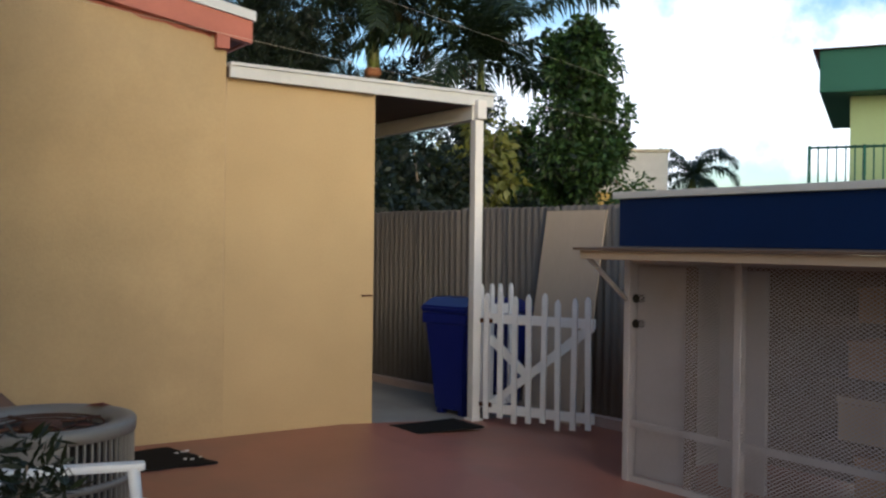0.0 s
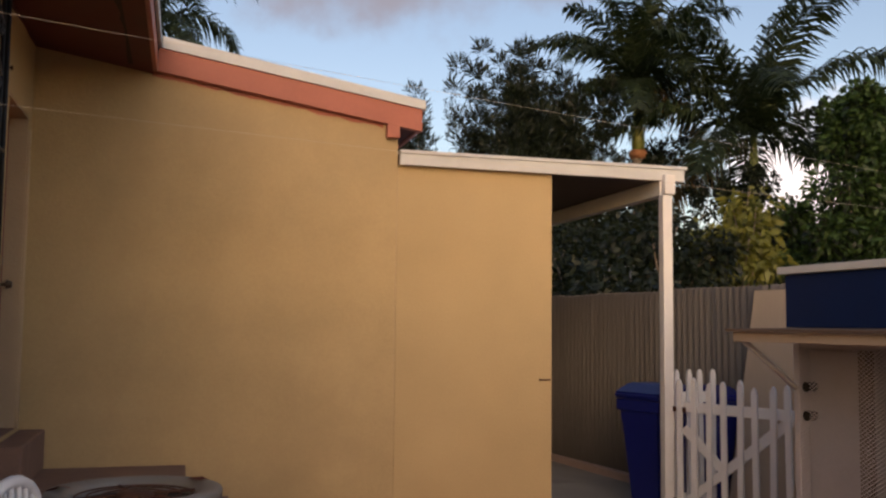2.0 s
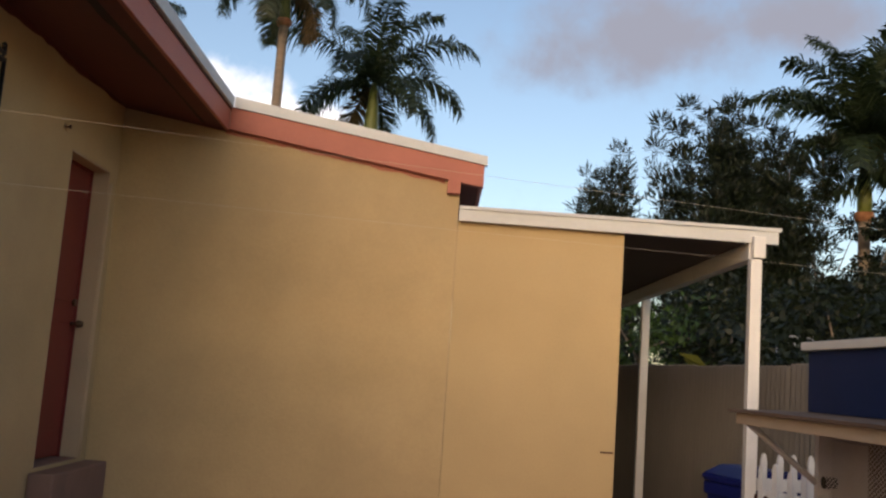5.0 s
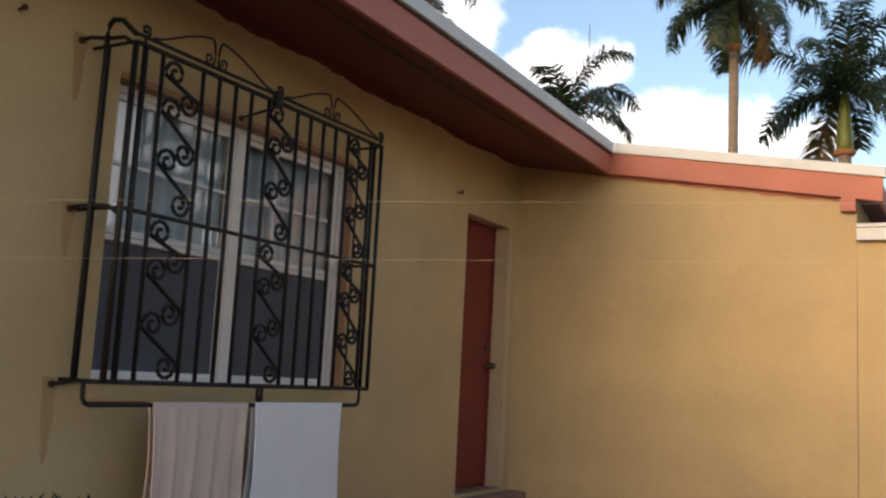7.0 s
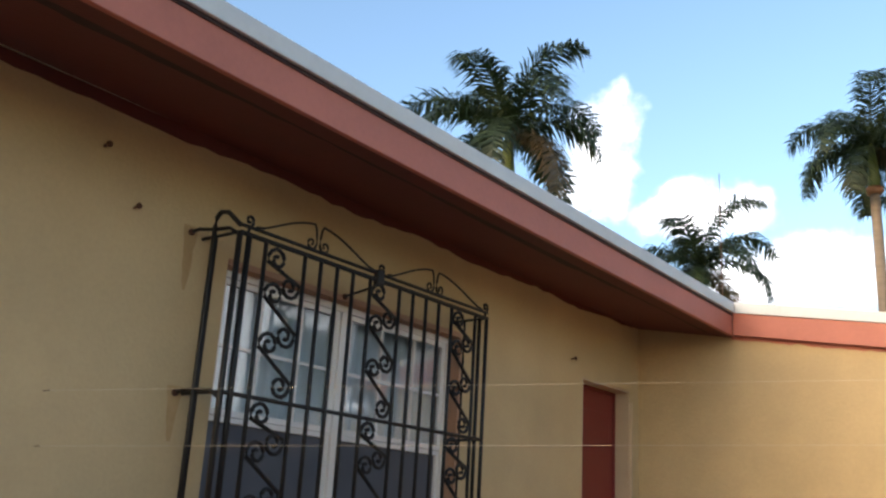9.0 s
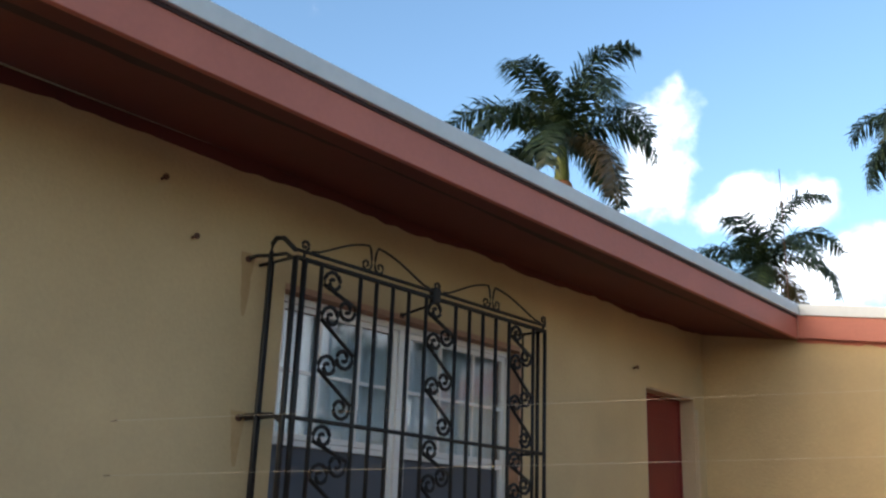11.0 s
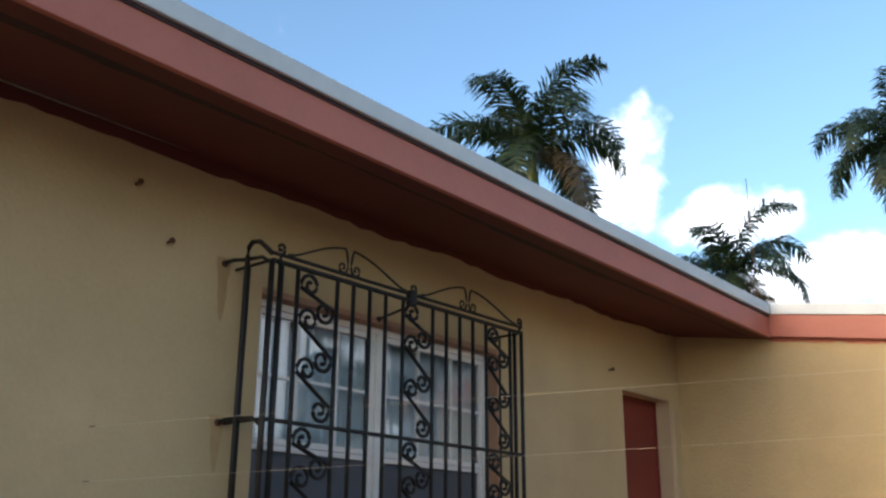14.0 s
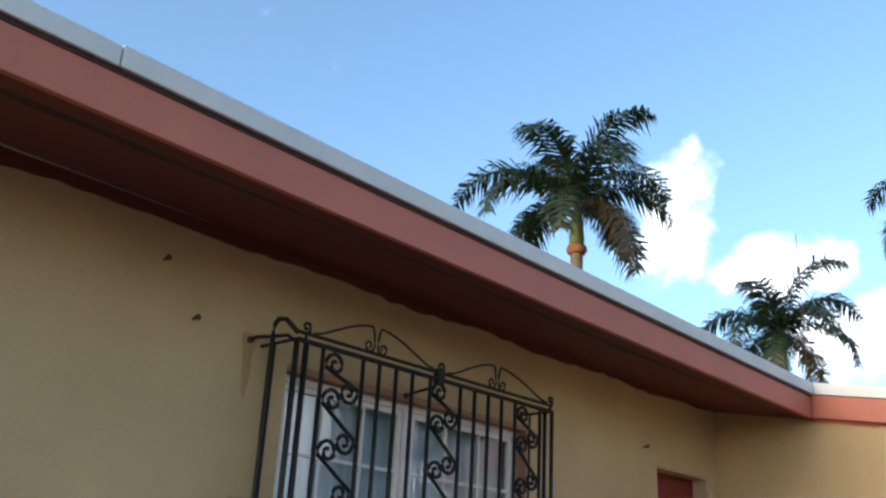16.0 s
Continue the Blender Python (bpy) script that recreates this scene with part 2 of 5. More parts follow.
RED_ROOF = material("faded_red_roof", (0.38, 0.10, 0.09), 0.8, vary=0.15, scale=1, fine=10, bump=0.2)
GLASS = bpy.data.materials.new("window_glass")
GLASS.use_nodes = True
_b = GLASS.node_tree.nodes["Principled BSDF"]
_b.inputs["Base Color"].default_value = (0.85, 0.9, 0.92, 1)
_b.inputs["Roughness"].default_value = 0.03
_b.inputs["Transmission Weight"].default_value = 1.0
_b.inputs["IOR"].default_value = 1.5


# ---------------------------------------------------------------- mesh helpers
def box(bm, x0, x1, y0, y1, z0, z1, bevel=0.0):
    vs = [bm.verts.new((x, y, z)) for x in (x0, x1) for y in (y0, y1) for z in (z0, z1)]
    fs = [bm.faces.new([vs[i] for i in q]) for q in ((0, 1, 3, 2), (4, 6, 7, 5), (0, 4, 5, 1), (2, 3, 7, 6), (0, 2, 6, 4), (1, 5, 7, 3))]
    if bevel:
        es = list({e for f in fs for e in f.edges})
        bmesh.ops.bevel(bm, geom=es, offset=bevel, segments=2, affect="EDGES", profile=0.6)
    return bm


def prism(bm, poly, axis, a, b):
    """A polygon of two coordinates, pushed along the axis from a to b."""
    def at(p, v):
        return {"x": (v, p[0], p[1]), "y": (p[0], v, p[1]), "z": (p[0], p[1], v)}[axis]
    lo = [bm.verts.new(at(p, a)) for p in poly]
    hi = [bm.verts.new(at(p, b)) for p in poly]
    bm.faces.new(lo)
    bm.faces.new(hi[::-1])
    for i in range(len(poly)):
        j = (i + 1) % len(poly)
        bm.faces.new((lo[j], lo[i], hi[i], hi[j]))
    bmesh.ops.recalc_face_normals(bm, faces=bm.faces[:])
    return bm


def tube(bm, pts, r, sides=8, r_end=None, flat=1.0):
    """A round bar along points."""
    pts = [Vector(p) for p in pts]
    rings = []
    n = len(pts)
    up = Vector((0, 0, 1))
    for i, p in enumerate(pts):
        d = (pts[min(i + 1, n - 1)] - pts[max(i - 1, 0)])
        d = d.normalized() if d.length > 1e-9 else Vector((0, 0, 1))
        s = d.cross(up)
        if s.length < 0.05:
            s = d.cross(Vector((1, 0, 0)))
        s.normalize()
        u = s.cross(d).normalized()
        q = r if r_end is None else r + (r_end - r) * i / max(1, n - 1)
        rings.append([bm.verts.new(p + (s * math.cos(k * 2 * math.pi / sides) * q + u * math.sin(k * 2 * math.pi / sides) * q * flat)) for k in range(sides)])
    for a, b in zip(rings, rings[1:]):
        for k in range(sides):
            f = bm.faces.new((a[k], a[(k + 1) % sides], b[(k + 1) % sides], b[k]))
            f.smooth = True
    bm.faces.new(rings[0][::-1])
    bm.faces.new(rings[-1])
    return bm


def lathe(bm, profile, sides=32, cx=0.0, cy=0.0, caps=True):
    rings = [[bm.verts.new((cx + r * math.cos(k * 2 * math.pi / sides), cy + r * math.sin(k * 2 * math.pi / sides), z)) for k in range(sides)] for r, z in profile]
    for a, b in zip(rings, rings[1:]):
        for k in range(sides):
            f = bm.faces.new((a[k], a[(k + 1) % sides], b[(k + 1) % sides], b[k]))
            f.smooth = True
    if caps:
        bm.faces.new(rings[0][::-1])
        bm.faces.new(rings[-1])
    return bm


def mesh_of(name, bm, mat):
    me = bpy.data.meshes.new(name)
    bm.to_mesh(me)
    bm.free()
    me.materials.append(mat)
    return me


def part(name, bm, mat, parent=None, label=""):
    ob = new(name, mesh_of(name, bm, mat))
    if parent is not None:
        ob.parent = parent
    if label:
        tagged(ob, label)
    return ob


def thing(name, label, category, at=(0, 0, 0), turn=0.0, group="", kind=""):
    e = new(name)
    e.matrix_basis = pose(*at, 0, 0, turn)
    return tagged(e, label, category, group, kind)


def rising(bm, rate=0.0095, at=-0.8):
    """Lets a level eave part climb towards the porch, as the old roof does."""
    for v in bm.verts:
        v.co.z += rate * (at - v.co.y)
    return bm


def B():
    return bmesh.new()


def floor_z(x):
    return -0.06 * max(0.0, min(x, 6.5) - 3.6)


# ---------------------------------------------------------------- ground and floors
SLOPE = 0.16                     # fall of the roof per metre towards the yard
EAVE_X, RAKE_Y, WING_X = 0.82, -0.04, 2.77
GABLE_Y = 0.03                  # front face of the gable wall


def roof_z(x):
    return 3.435 - SLOPE * (x - EAVE_X)


bm = B()
prism(bm, [(-400, -400), (400, -400), (400, 400), (-400, 400)], "z", -0.6, -0.34)
tagged(part("ground", bm, GROUND), "dry grassy ground reaching to the horizon", "ground", kind="structure")

bm = B()
prism(bm, [(-0.2, -0.3), (3.6, -0.3), (6.9, -0.5), (6.9, floor_z(6.5) - 0.01), (6.5, floor_z(6.5)), (3.6, 0.0), (-0.2, 0.0)], "y", -14.0, GABLE_Y)
tagged(part("yard_floor", bm, FLOOR_RED), "terracotta painted concrete yard floor, worn and slightly glossy", "floor", kind="structure")
bm = B()
prism(bm, [(3.6, -0.3), (6.9, -0.5), (6.9, floor_z(6.5) - 0.02), (6.5, floor_z(6.5) - 0.012), (3.6, -0.012)], "y", GABLE_Y + 0.002, 9.0)
tagged(part("carport_floor", bm, CONCRETE), "bare grey concrete floor under the carport roof", "floor", kind="structure")

# ---------------------------------------------------------------- house: long wall with window and door
DOOR_Y0, DOOR_Y1, DOOR_Z0, DOOR_Z1 = -0.865, -0.125, 0.73, 2.82
WIN_Y0, WIN_Y1, WIN_Z0, WIN_Z1 = -4.20, -2.36, 1.46, 2.83
TH = 0.2
PORCH_Y, PORCH_Z, HOUSE_Y = -5.645, 3.19, -8.6
WALL_TOP = roof_z(0) - 0.2
bm = B()
for y0, y1, z0, z1 in ((HOUSE_Y, PORCH_Y, PORCH_Z, WALL_TOP), (PORCH_Y, WIN_Y0, -0.2, WALL_TOP), (WIN_Y0, WIN_Y1, -0.2, WIN_Z0), (WIN_Y0, WIN_Y1, WIN_Z1, WALL_TOP), (WIN_Y1, DOOR_Y0, -0.2, WALL_TOP),
                       (DOOR_Y0, DOOR_Y1, -0.2, DOOR_Z0), (DOOR_Y0, DOOR_Y1, DOOR_Z1, WALL_TOP), (DOOR_Y1, TH, -0.2, WALL_TOP)):
    box(bm, -TH, 0.0, y0, y1, z0, z1)
tagged(part("wall_west", bm, STUCCO), "yellow stucco house wall with hand-troweled texture", "wall", kind="structure")
bm = B()
box(bm, -2.4, -TH, PORCH_Y, PORCH_Y + 0.2, -0.2, PORCH_Z + 0.05)
tagged(part("wall_porch_end", bm, STUCCO), "yellow stucco end wall of the porch facing the evening light", "wall", kind="structure")
bm = B()
box(bm, -2.398, -TH - 0.002, HOUSE_Y, PORCH_Y - 0.002, PORCH_Z + 0.004, PORCH_Z + 0.05)
tagged(part("ceiling_porch", bm, STUCCO), "flat yellow painted porch ceiling", "ceiling", kind="structure")
bm = B()
box(bm, -2.6, -2.4, -8.2, PORCH_Y + 0.2, -0.2, PORCH_Z + 0.05)
tagged(part("wall_west_porch", bm, STUCCO), "yellow stucco house wall at the back of the porch", "wall", kind="structure")
bm = B()
box(bm, -2.6, 0.0, HOUSE_Y, PORCH_Y - 0.002, -0.3, 0.0)
tagged(part("porch_floor", bm, FLOOR_RED), "terracotta painted porch floor", "floor", kind="structure")
bm = B()
box(bm, -2.6, -2.4, PORCH_Y + 0.2, 0.0, -0.2, PORCH_Z + 0.05)
tagged(part("wall_inside", bm, LINTEL), "dim interior wall behind the window", "wall", kind="structure")

# gable wall and its lower extension
bm = B()
prism(bm, [(0.0, -0.2), (2.597, -0.2), (2.597, roof_z(2.597) - 0.19), (0.0, roof_z(0) - 0.19)], "y", GABLE_Y, TH)
tagged(part("wall_north", bm, STUCCO), "yellow stucco gable wall under the sloping roof edge", "wall", kind="structure")
bm = B()
box(bm, 2.397, 2.597, TH, 5.5, 2.55, roof_z(2.597) - 0.17)
tagged(part("wall_north_return", bm, STUCCO), "yellow stucco side wall above the carport roof", "wall", kind="structure")
bm = B()
box(bm, 2.60, 3.86, GABLE_Y + 0.004, TH, -0.2, 2.66)
tagged(part("wall_extension", bm, STUCCO_EXT), "smooth yellow stucco extension wall with a seam", "wall", kind="structure")
bm = B()
box(bm, 3.695, 3.86, TH, 8.5, -0.2, 2.6)
tagged(part("wall_carport", bm, STUCCO_EXT), "yellow stucco wall along the carport", "wall", kind="structure")
bm = B()
box(bm, -7.0, -6.8, -5.4, 5.5, -0.2, 4.0)
box(bm, -6.8, -2.6, PORCH_Y, PORCH_Y + 0.2, -0.2, 3.6)
box(bm, -6.8, 2.35, 5.3, 5.5, -0.2, 2.9)
tagged(part("wall_back", bm, STUCCO), "yellow stucco rear walls of the house", "wall", kind="structure")

# hairline seam
bm = B()
tube(bm, [(2.600, GABLE_Y, 2.65), (2.594, GABLE_Y, 1.9), (2.590, GABLE_Y, 1.2), (2.594, GABLE_Y, 0.9)], 0.0018, 5)
tagged(part("wall_seam", bm, REVEAL), "thin dark seam crack between two stucco walls", "crack", kind="structure")

# roof slab: main part over the long wall, wing over the gable wall
bm = B()
prism(bm, [(-7.0, roof_z(-7) - 0.02), (EAVE_X - 0.02, roof_z(EAVE_X) - 0.02), (EAVE_X - 0.02, roof_z(EAVE_X) - 0.1), (-7.0, roof_z(-7) - 0.1)], "y", HOUSE_Y - 0.4, RAKE_Y + 0.02)
prism(bm, [(-7.0, roof_z(-7) - 0.02), (WING_X - 0.02, roof_z(WING_X) - 0.02), (WING_X - 0.02, roof_z(WING_X) - 0.1), (-7.0, roof_z(-7) - 0.1)], "y", RAKE_Y + 0.024, 5.6)
tagged(part("roof", bm, ROOF_TOP), "low sloping roof with white coating", "roof", kind="structure")
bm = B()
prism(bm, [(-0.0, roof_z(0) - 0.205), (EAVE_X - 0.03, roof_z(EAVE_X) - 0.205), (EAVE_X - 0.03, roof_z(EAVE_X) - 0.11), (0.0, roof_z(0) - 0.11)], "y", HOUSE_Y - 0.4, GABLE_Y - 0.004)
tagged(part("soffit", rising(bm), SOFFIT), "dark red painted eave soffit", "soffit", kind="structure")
# strip with a wavy inner edge, darker than the soffit round it
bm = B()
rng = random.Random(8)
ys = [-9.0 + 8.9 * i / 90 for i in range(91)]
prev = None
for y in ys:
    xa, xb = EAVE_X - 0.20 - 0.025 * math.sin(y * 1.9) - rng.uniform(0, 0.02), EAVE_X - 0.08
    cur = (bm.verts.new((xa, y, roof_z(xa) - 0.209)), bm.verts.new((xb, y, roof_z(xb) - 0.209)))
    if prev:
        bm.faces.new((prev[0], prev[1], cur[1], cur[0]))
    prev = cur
tagged(part("soffit_dark_strip", rising(bm), GROOVE), "dark maroon strip of soffit behind the fascia", "stain", kind="structure")
# uneven paint line where the soffit colour laps onto the wall
bm = B()
rng = random.Random(5)
top, low = [], []
y = -8.5
while y < -0.01:
    top.append((0.003, y, WALL_TOP + 0.03))
    low.append((0.003, y, WALL_TOP - 0.018 - 0.02 * (0.5 + 0.5 * math.sin(y * 5.1)) - rng.uniform(0, 0.016)))
    y += 0.085
vt, vl = [bm.verts.new(p) for p in top], [bm.verts.new(p) for p in low]
for i in range(len(vt) - 1):
    bm.faces.new((vt[i], vl[i], vl[i + 1], vt[i + 1]))
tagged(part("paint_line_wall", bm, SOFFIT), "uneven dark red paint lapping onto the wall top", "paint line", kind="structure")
bm = B()
vt, vl = [], []
x = 0.78
while x < 2.50:
    zz = roof_z(x) - 0.19
    vt.append(bm.verts.new((x, GABLE_Y - 0.003, zz)))
    vl.append(bm.verts.new((x, GABLE_Y - 0.003, zz - 0.03 - 0.012 * (0.5 + 0.5 * math.sin(x * 23)) - rng.uniform(0, 0.012))))
    x += 0.05
for i in range(len(vt) - 1):
    bm.faces.new((vt[i], vl[i], vl[i + 1], vt[i + 1]))
tagged(part("paint_line_gable", bm, TERRACOTTA), "uneven terracotta paint lapping onto the gable wall", "paint line", kind="structure")

# dark joint between the white edge and the boards
# thin dark maroon strip, 6 mm proud of the fascia
bm = B()
box(bm, EAVE_X - 0.02, EAVE_X + 0.006, HOUSE_Y - 0.4, RAKE_Y - 0.012, roof_z(EAVE_X) - 0.052, roof_z(EAVE_X) - 0.032)
tagged(part("trim_joint", rising(bm), GROOVE), "dark joint strip under the white roof edge", "joint", kind="structure")
# eave fascia with white metal edge
bm = B()
box(bm, EAVE_X - 0.03, EAVE_X, HOUSE_Y - 0.4, RAKE_Y, roof_z(EAVE_X) - 0.208, roof_z(EAVE_X) - 0.030, 0.004)
tagged(part("fascia_eave", rising(bm), TERRACOTTA), "terracotta painted fascia board along the eave", "fascia", kind="structure")
bm = B()
box(bm, EAVE_X - 0.1, EAVE_X + 0.025, -5.66, RAKE_Y - 0.01, roof_z(EAVE_X) - 0.034, roof_z(EAVE_X) + 0.05, 0.006)
box(bm, EAVE_X - 0.1, EAVE_X + 0.022, HOUSE_Y - 0.4, -5.665, roof_z(EAVE_X) - 0.034, roof_z(EAVE_X) + 0.044, 0.006)
tagged(part("roof_edge_eave", rising(bm), ROOF_WHITE), "white metal drip edge above the eave fascia", "roof edge", kind="structure")
bm = B()
prism(bm, [(EAVE_X + 0.002, roof_z(EAVE_X) - 0.205), (WING_X, roof_z(WING_X) - 0.205), (WING_X, roof_z(WING_X) - 0.036), (EAVE_X + 0.002, roof_z(EAVE_X) - 0.036)], "y", RAKE_Y, GABLE_Y - 0.004)
box(bm, 2.50, 2.60, RAKE_Y + 0.004, GABLE_Y - 0.006, 2.858, roof_z(2.6) - 0.19, 0.004)
tagged(part("fascia_rake", bm, TERRACOTTA), "terracotta painted sloping rake board with an end block", "fascia", kind="structure")
bm = B()
prism(bm, [(EAVE_X + 0.03, roof_z(EAVE_X) - 0.040), (WING_X + 0.02, roof_z(WING_X) - 0.040), (WING_X + 0.02, roof_z(WING_X) + 0.03), (EAVE_X + 0.03, roof_z(EAVE_X) + 0.045)], "y", RAKE_Y - 0.02, RAKE_Y + 0.05)
tagged(part("roof_edge_rake", bm, ROOF_WHITE), "white metal edge along the sloping roof end", "roof edge", kind="structure")
bm = B()
box(bm, WING_X - 0.03, WING_X - 0.002, -0.003, 5.5, roof_z(WING_X) - 0.2, roof_z(WING_X) - 0.07, 0.003)
tagged(part("fascia_wing", bm, TERRACOTTA), "terracotta fascia at the low end of the roof", "fascia", kind="structure")
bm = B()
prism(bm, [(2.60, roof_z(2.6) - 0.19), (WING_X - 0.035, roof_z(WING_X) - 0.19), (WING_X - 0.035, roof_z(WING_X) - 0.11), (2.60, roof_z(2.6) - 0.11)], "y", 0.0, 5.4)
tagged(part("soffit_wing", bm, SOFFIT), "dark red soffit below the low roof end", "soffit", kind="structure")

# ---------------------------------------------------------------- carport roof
# depth beyond the rear post is added, to keep the fence behind in shade
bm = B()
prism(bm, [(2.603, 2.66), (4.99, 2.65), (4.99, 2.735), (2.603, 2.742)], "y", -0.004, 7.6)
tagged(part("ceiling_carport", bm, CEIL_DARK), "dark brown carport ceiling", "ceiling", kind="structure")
bm = B()
prism(bm, [(2.603, 2.655), (5.0, 2.640), (5.0, 2.735), (2.603, 2.740)], "y", -0.04, -0.006)
tagged(part("carport_fascia", bm, ROOF_WHITE), "white painted front board of the carport roof", "fascia", kind="structure")
bm = B()
prism(bm, [(2.603, 2.742), (5.02, 2.737), (5.02, 2.762), (2.603, 2.766)], "y", -0.055, 7.62)
tagged(part("carport_roof", bm, ROOF_WHITE), "thin white sheet metal carport roof", "roof", kind="structure")
bm = B()
box(bm, 4.785, 4.875, -0.02, 7.55, 2.52, 2.648, 0.004)
tagged(part("carport_side_beam", bm, WHITE), "white painted side beam under the carport roof", "beam", kind="structure")

post = thing("carport_post", "white painted steel post holding the carport roof", "post", (4.83, -0.03, floor_z(4.83)))
bm = B()
box(bm, -0.042, 0.042, -0.04, 0.04, 0.0, 2.59, 0.006)
part("shaft", bm, WHITE, post)
bm = B()
box(bm, -0.03, 0.062, -0.055, 0.05, 2.60, 2.76, 0.005)
part("cap_bracket", bm, WHITE, post)
bm = B()
box(bm, -0.06, 0.06, -0.06, 0.06, 0.0, 0.02, 0.004)
part("base_plate", bm, WHITE, post)
post2 = thing("carport_post", "thin pale post at the rear of the carport", "post", (4.90, 4.0, floor_z(4.90) - 0.012))
bm = B()
box(bm, -0.045, 0.045, -0.045, 0.045, 0.0, 2.73, 0.005)
part("shaft", bm, WHITE, post2)
bm = B()
box(bm, -0.07, 0.07, -0.07, 0.07, 0.0, 0.02, 0.004)
part("base_plate", bm, WHITE, post2)

# ---------------------------------------------------------------- door and steps
door = thing("door_1", "closed dark red painted panel door in a plastered recess", "door", (-0.13, (DOOR_Y0 + DOOR_Y1) / 2, DOOR_Z0), kind="structure")
HW = (DOOR_Y1 - DOOR_Y0) / 2
bm = B()
box(bm, -0.04, 0.0, -HW + 0.03, HW - 0.03, 0.02, DOOR_Z1 - DOOR_Z0 - 0.03, 0.004)
part("leaf", bm, DOOR_RED, door)
bm = B()
for s in (-1, 1):
    box(bm, -0.06, 0.012, s * HW - 0.03 if s > 0 else -HW, HW if s > 0 else -HW + 0.03, 0.0, DOOR_Z1 - DOOR_Z0)
box(bm, -0.06, 0.012, -HW + 0.03, HW - 0.03, DOOR_Z1 - DOOR_Z0 - 0.03, DOOR_Z1 - DOOR_Z0)
part("frame", bm, DOOR_RED, door)
for z0, z1 in ((0.2, 0.95), (1.1, 1.9)):
    bm = B()
    box(bm, -0.002, 0.008, -HW + 0.11, HW - 0.11, z0, z1, 0.006)
    part("panel", bm, DOOR_RED, door)
bm = B()
tube(bm, [(0.0, HW - 0.08, 0.95), (0.05, HW - 0.08, 0.95)], 0.012, 10)
lathe_pts = [(0.05 + 0.012 * i, HW - 0.08, 0.95) for i in range(4)]
tube(bm, lathe_pts, 0.03, 12, 0.02)
part("door_knob", bm, BRASS, door, "dark tarnished knob")
bm = B()
tube(bm, [(0.0, HW - 0.08, 1.10), (0.022, HW - 0.08, 1.10)], 0.026, 12)
part("deadbolt", bm, BRASS, door)
bm = B()
box(bm, -TH + 0.02, -0.001, DOOR_Y0 + 0.002, DOOR_Y1 - 0.002, DOOR_Z0 - 0.03, DOOR_Z0 + 0.006, 0.003)
tagged(part("door_sill", bm, STEP), "worn brown painted door sill", "sill", kind="structure")
bm = B()
box(bm, -0.118, -0.002, DOOR_Y1 - 0.012, DOOR_Y1 - 0.001, DOOR_Z0 + 0.008, DOOR_Z1 - 0.002)
box(bm, -0.118, -0.002, DOOR_Y0 + 0.001, DOOR_Y0 + 0.012, DOOR_Z0 + 0.008, DOOR_Z1 - 0.002)
box(bm, -0.118, -0.002, DOOR_Y0 + 0.012, DOOR_Y1 - 0.012, DOOR_Z1 - 0.014, DOOR_Z1 - 0.002)
tagged(part("door_reveal", bm, REVEAL), "pale plastered sides of the door recess", "reveal", kind="structure")
# raised plaster edge beside the door opening
bm = B()
tube(bm, [(0.004, DOOR_Y1 + 0.012, DOOR_Z0 + i * 0.2) for i in range(11)], 0.016, 6)
tagged(part("trim_door", bm, REVEAL), "rough plaster edge around the doorway", "trim", kind="structure")

steps = thing("stoop", "brown painted concrete door steps against the house walls", "steps", (0, 0, 0))
for x1, y0, z0, z1 in ((0.17, -0.95, 0.447, 0.71), (1.10, -0.98, 0.222, 0.445), (1.40, -1.02, 0.0, 0.22)):
    bm = B()
    box(bm, 0.004, x1, y0, GABLE_Y - 0.004, z0, z1, 0.015)
    part("step", bm, STEP, steps)

# ---------------------------------------------------------------- window
win = thing("window_1", "pair of white sash windows with insect screens and curtains", "window", (-0.10, 0, 0), kind="structure")
MID_Y, MID_Z = -3.305, 2.155


def frame_rect(bm, y0, y1, z0, z1, w, x0, x1):
    box(bm, x0, x1, y0, y0 + w, z0, z1, 0.003)
    box(bm, x0, x1, y1 - w, y1, z0, z1, 0.003)
    box(bm, x0, x1, y0 + w, y1 - w, z0, z0 + w, 0.003)
    box(bm, x0, x1, y0 + w, y1 - w, z1 - w, z1, 0.003)


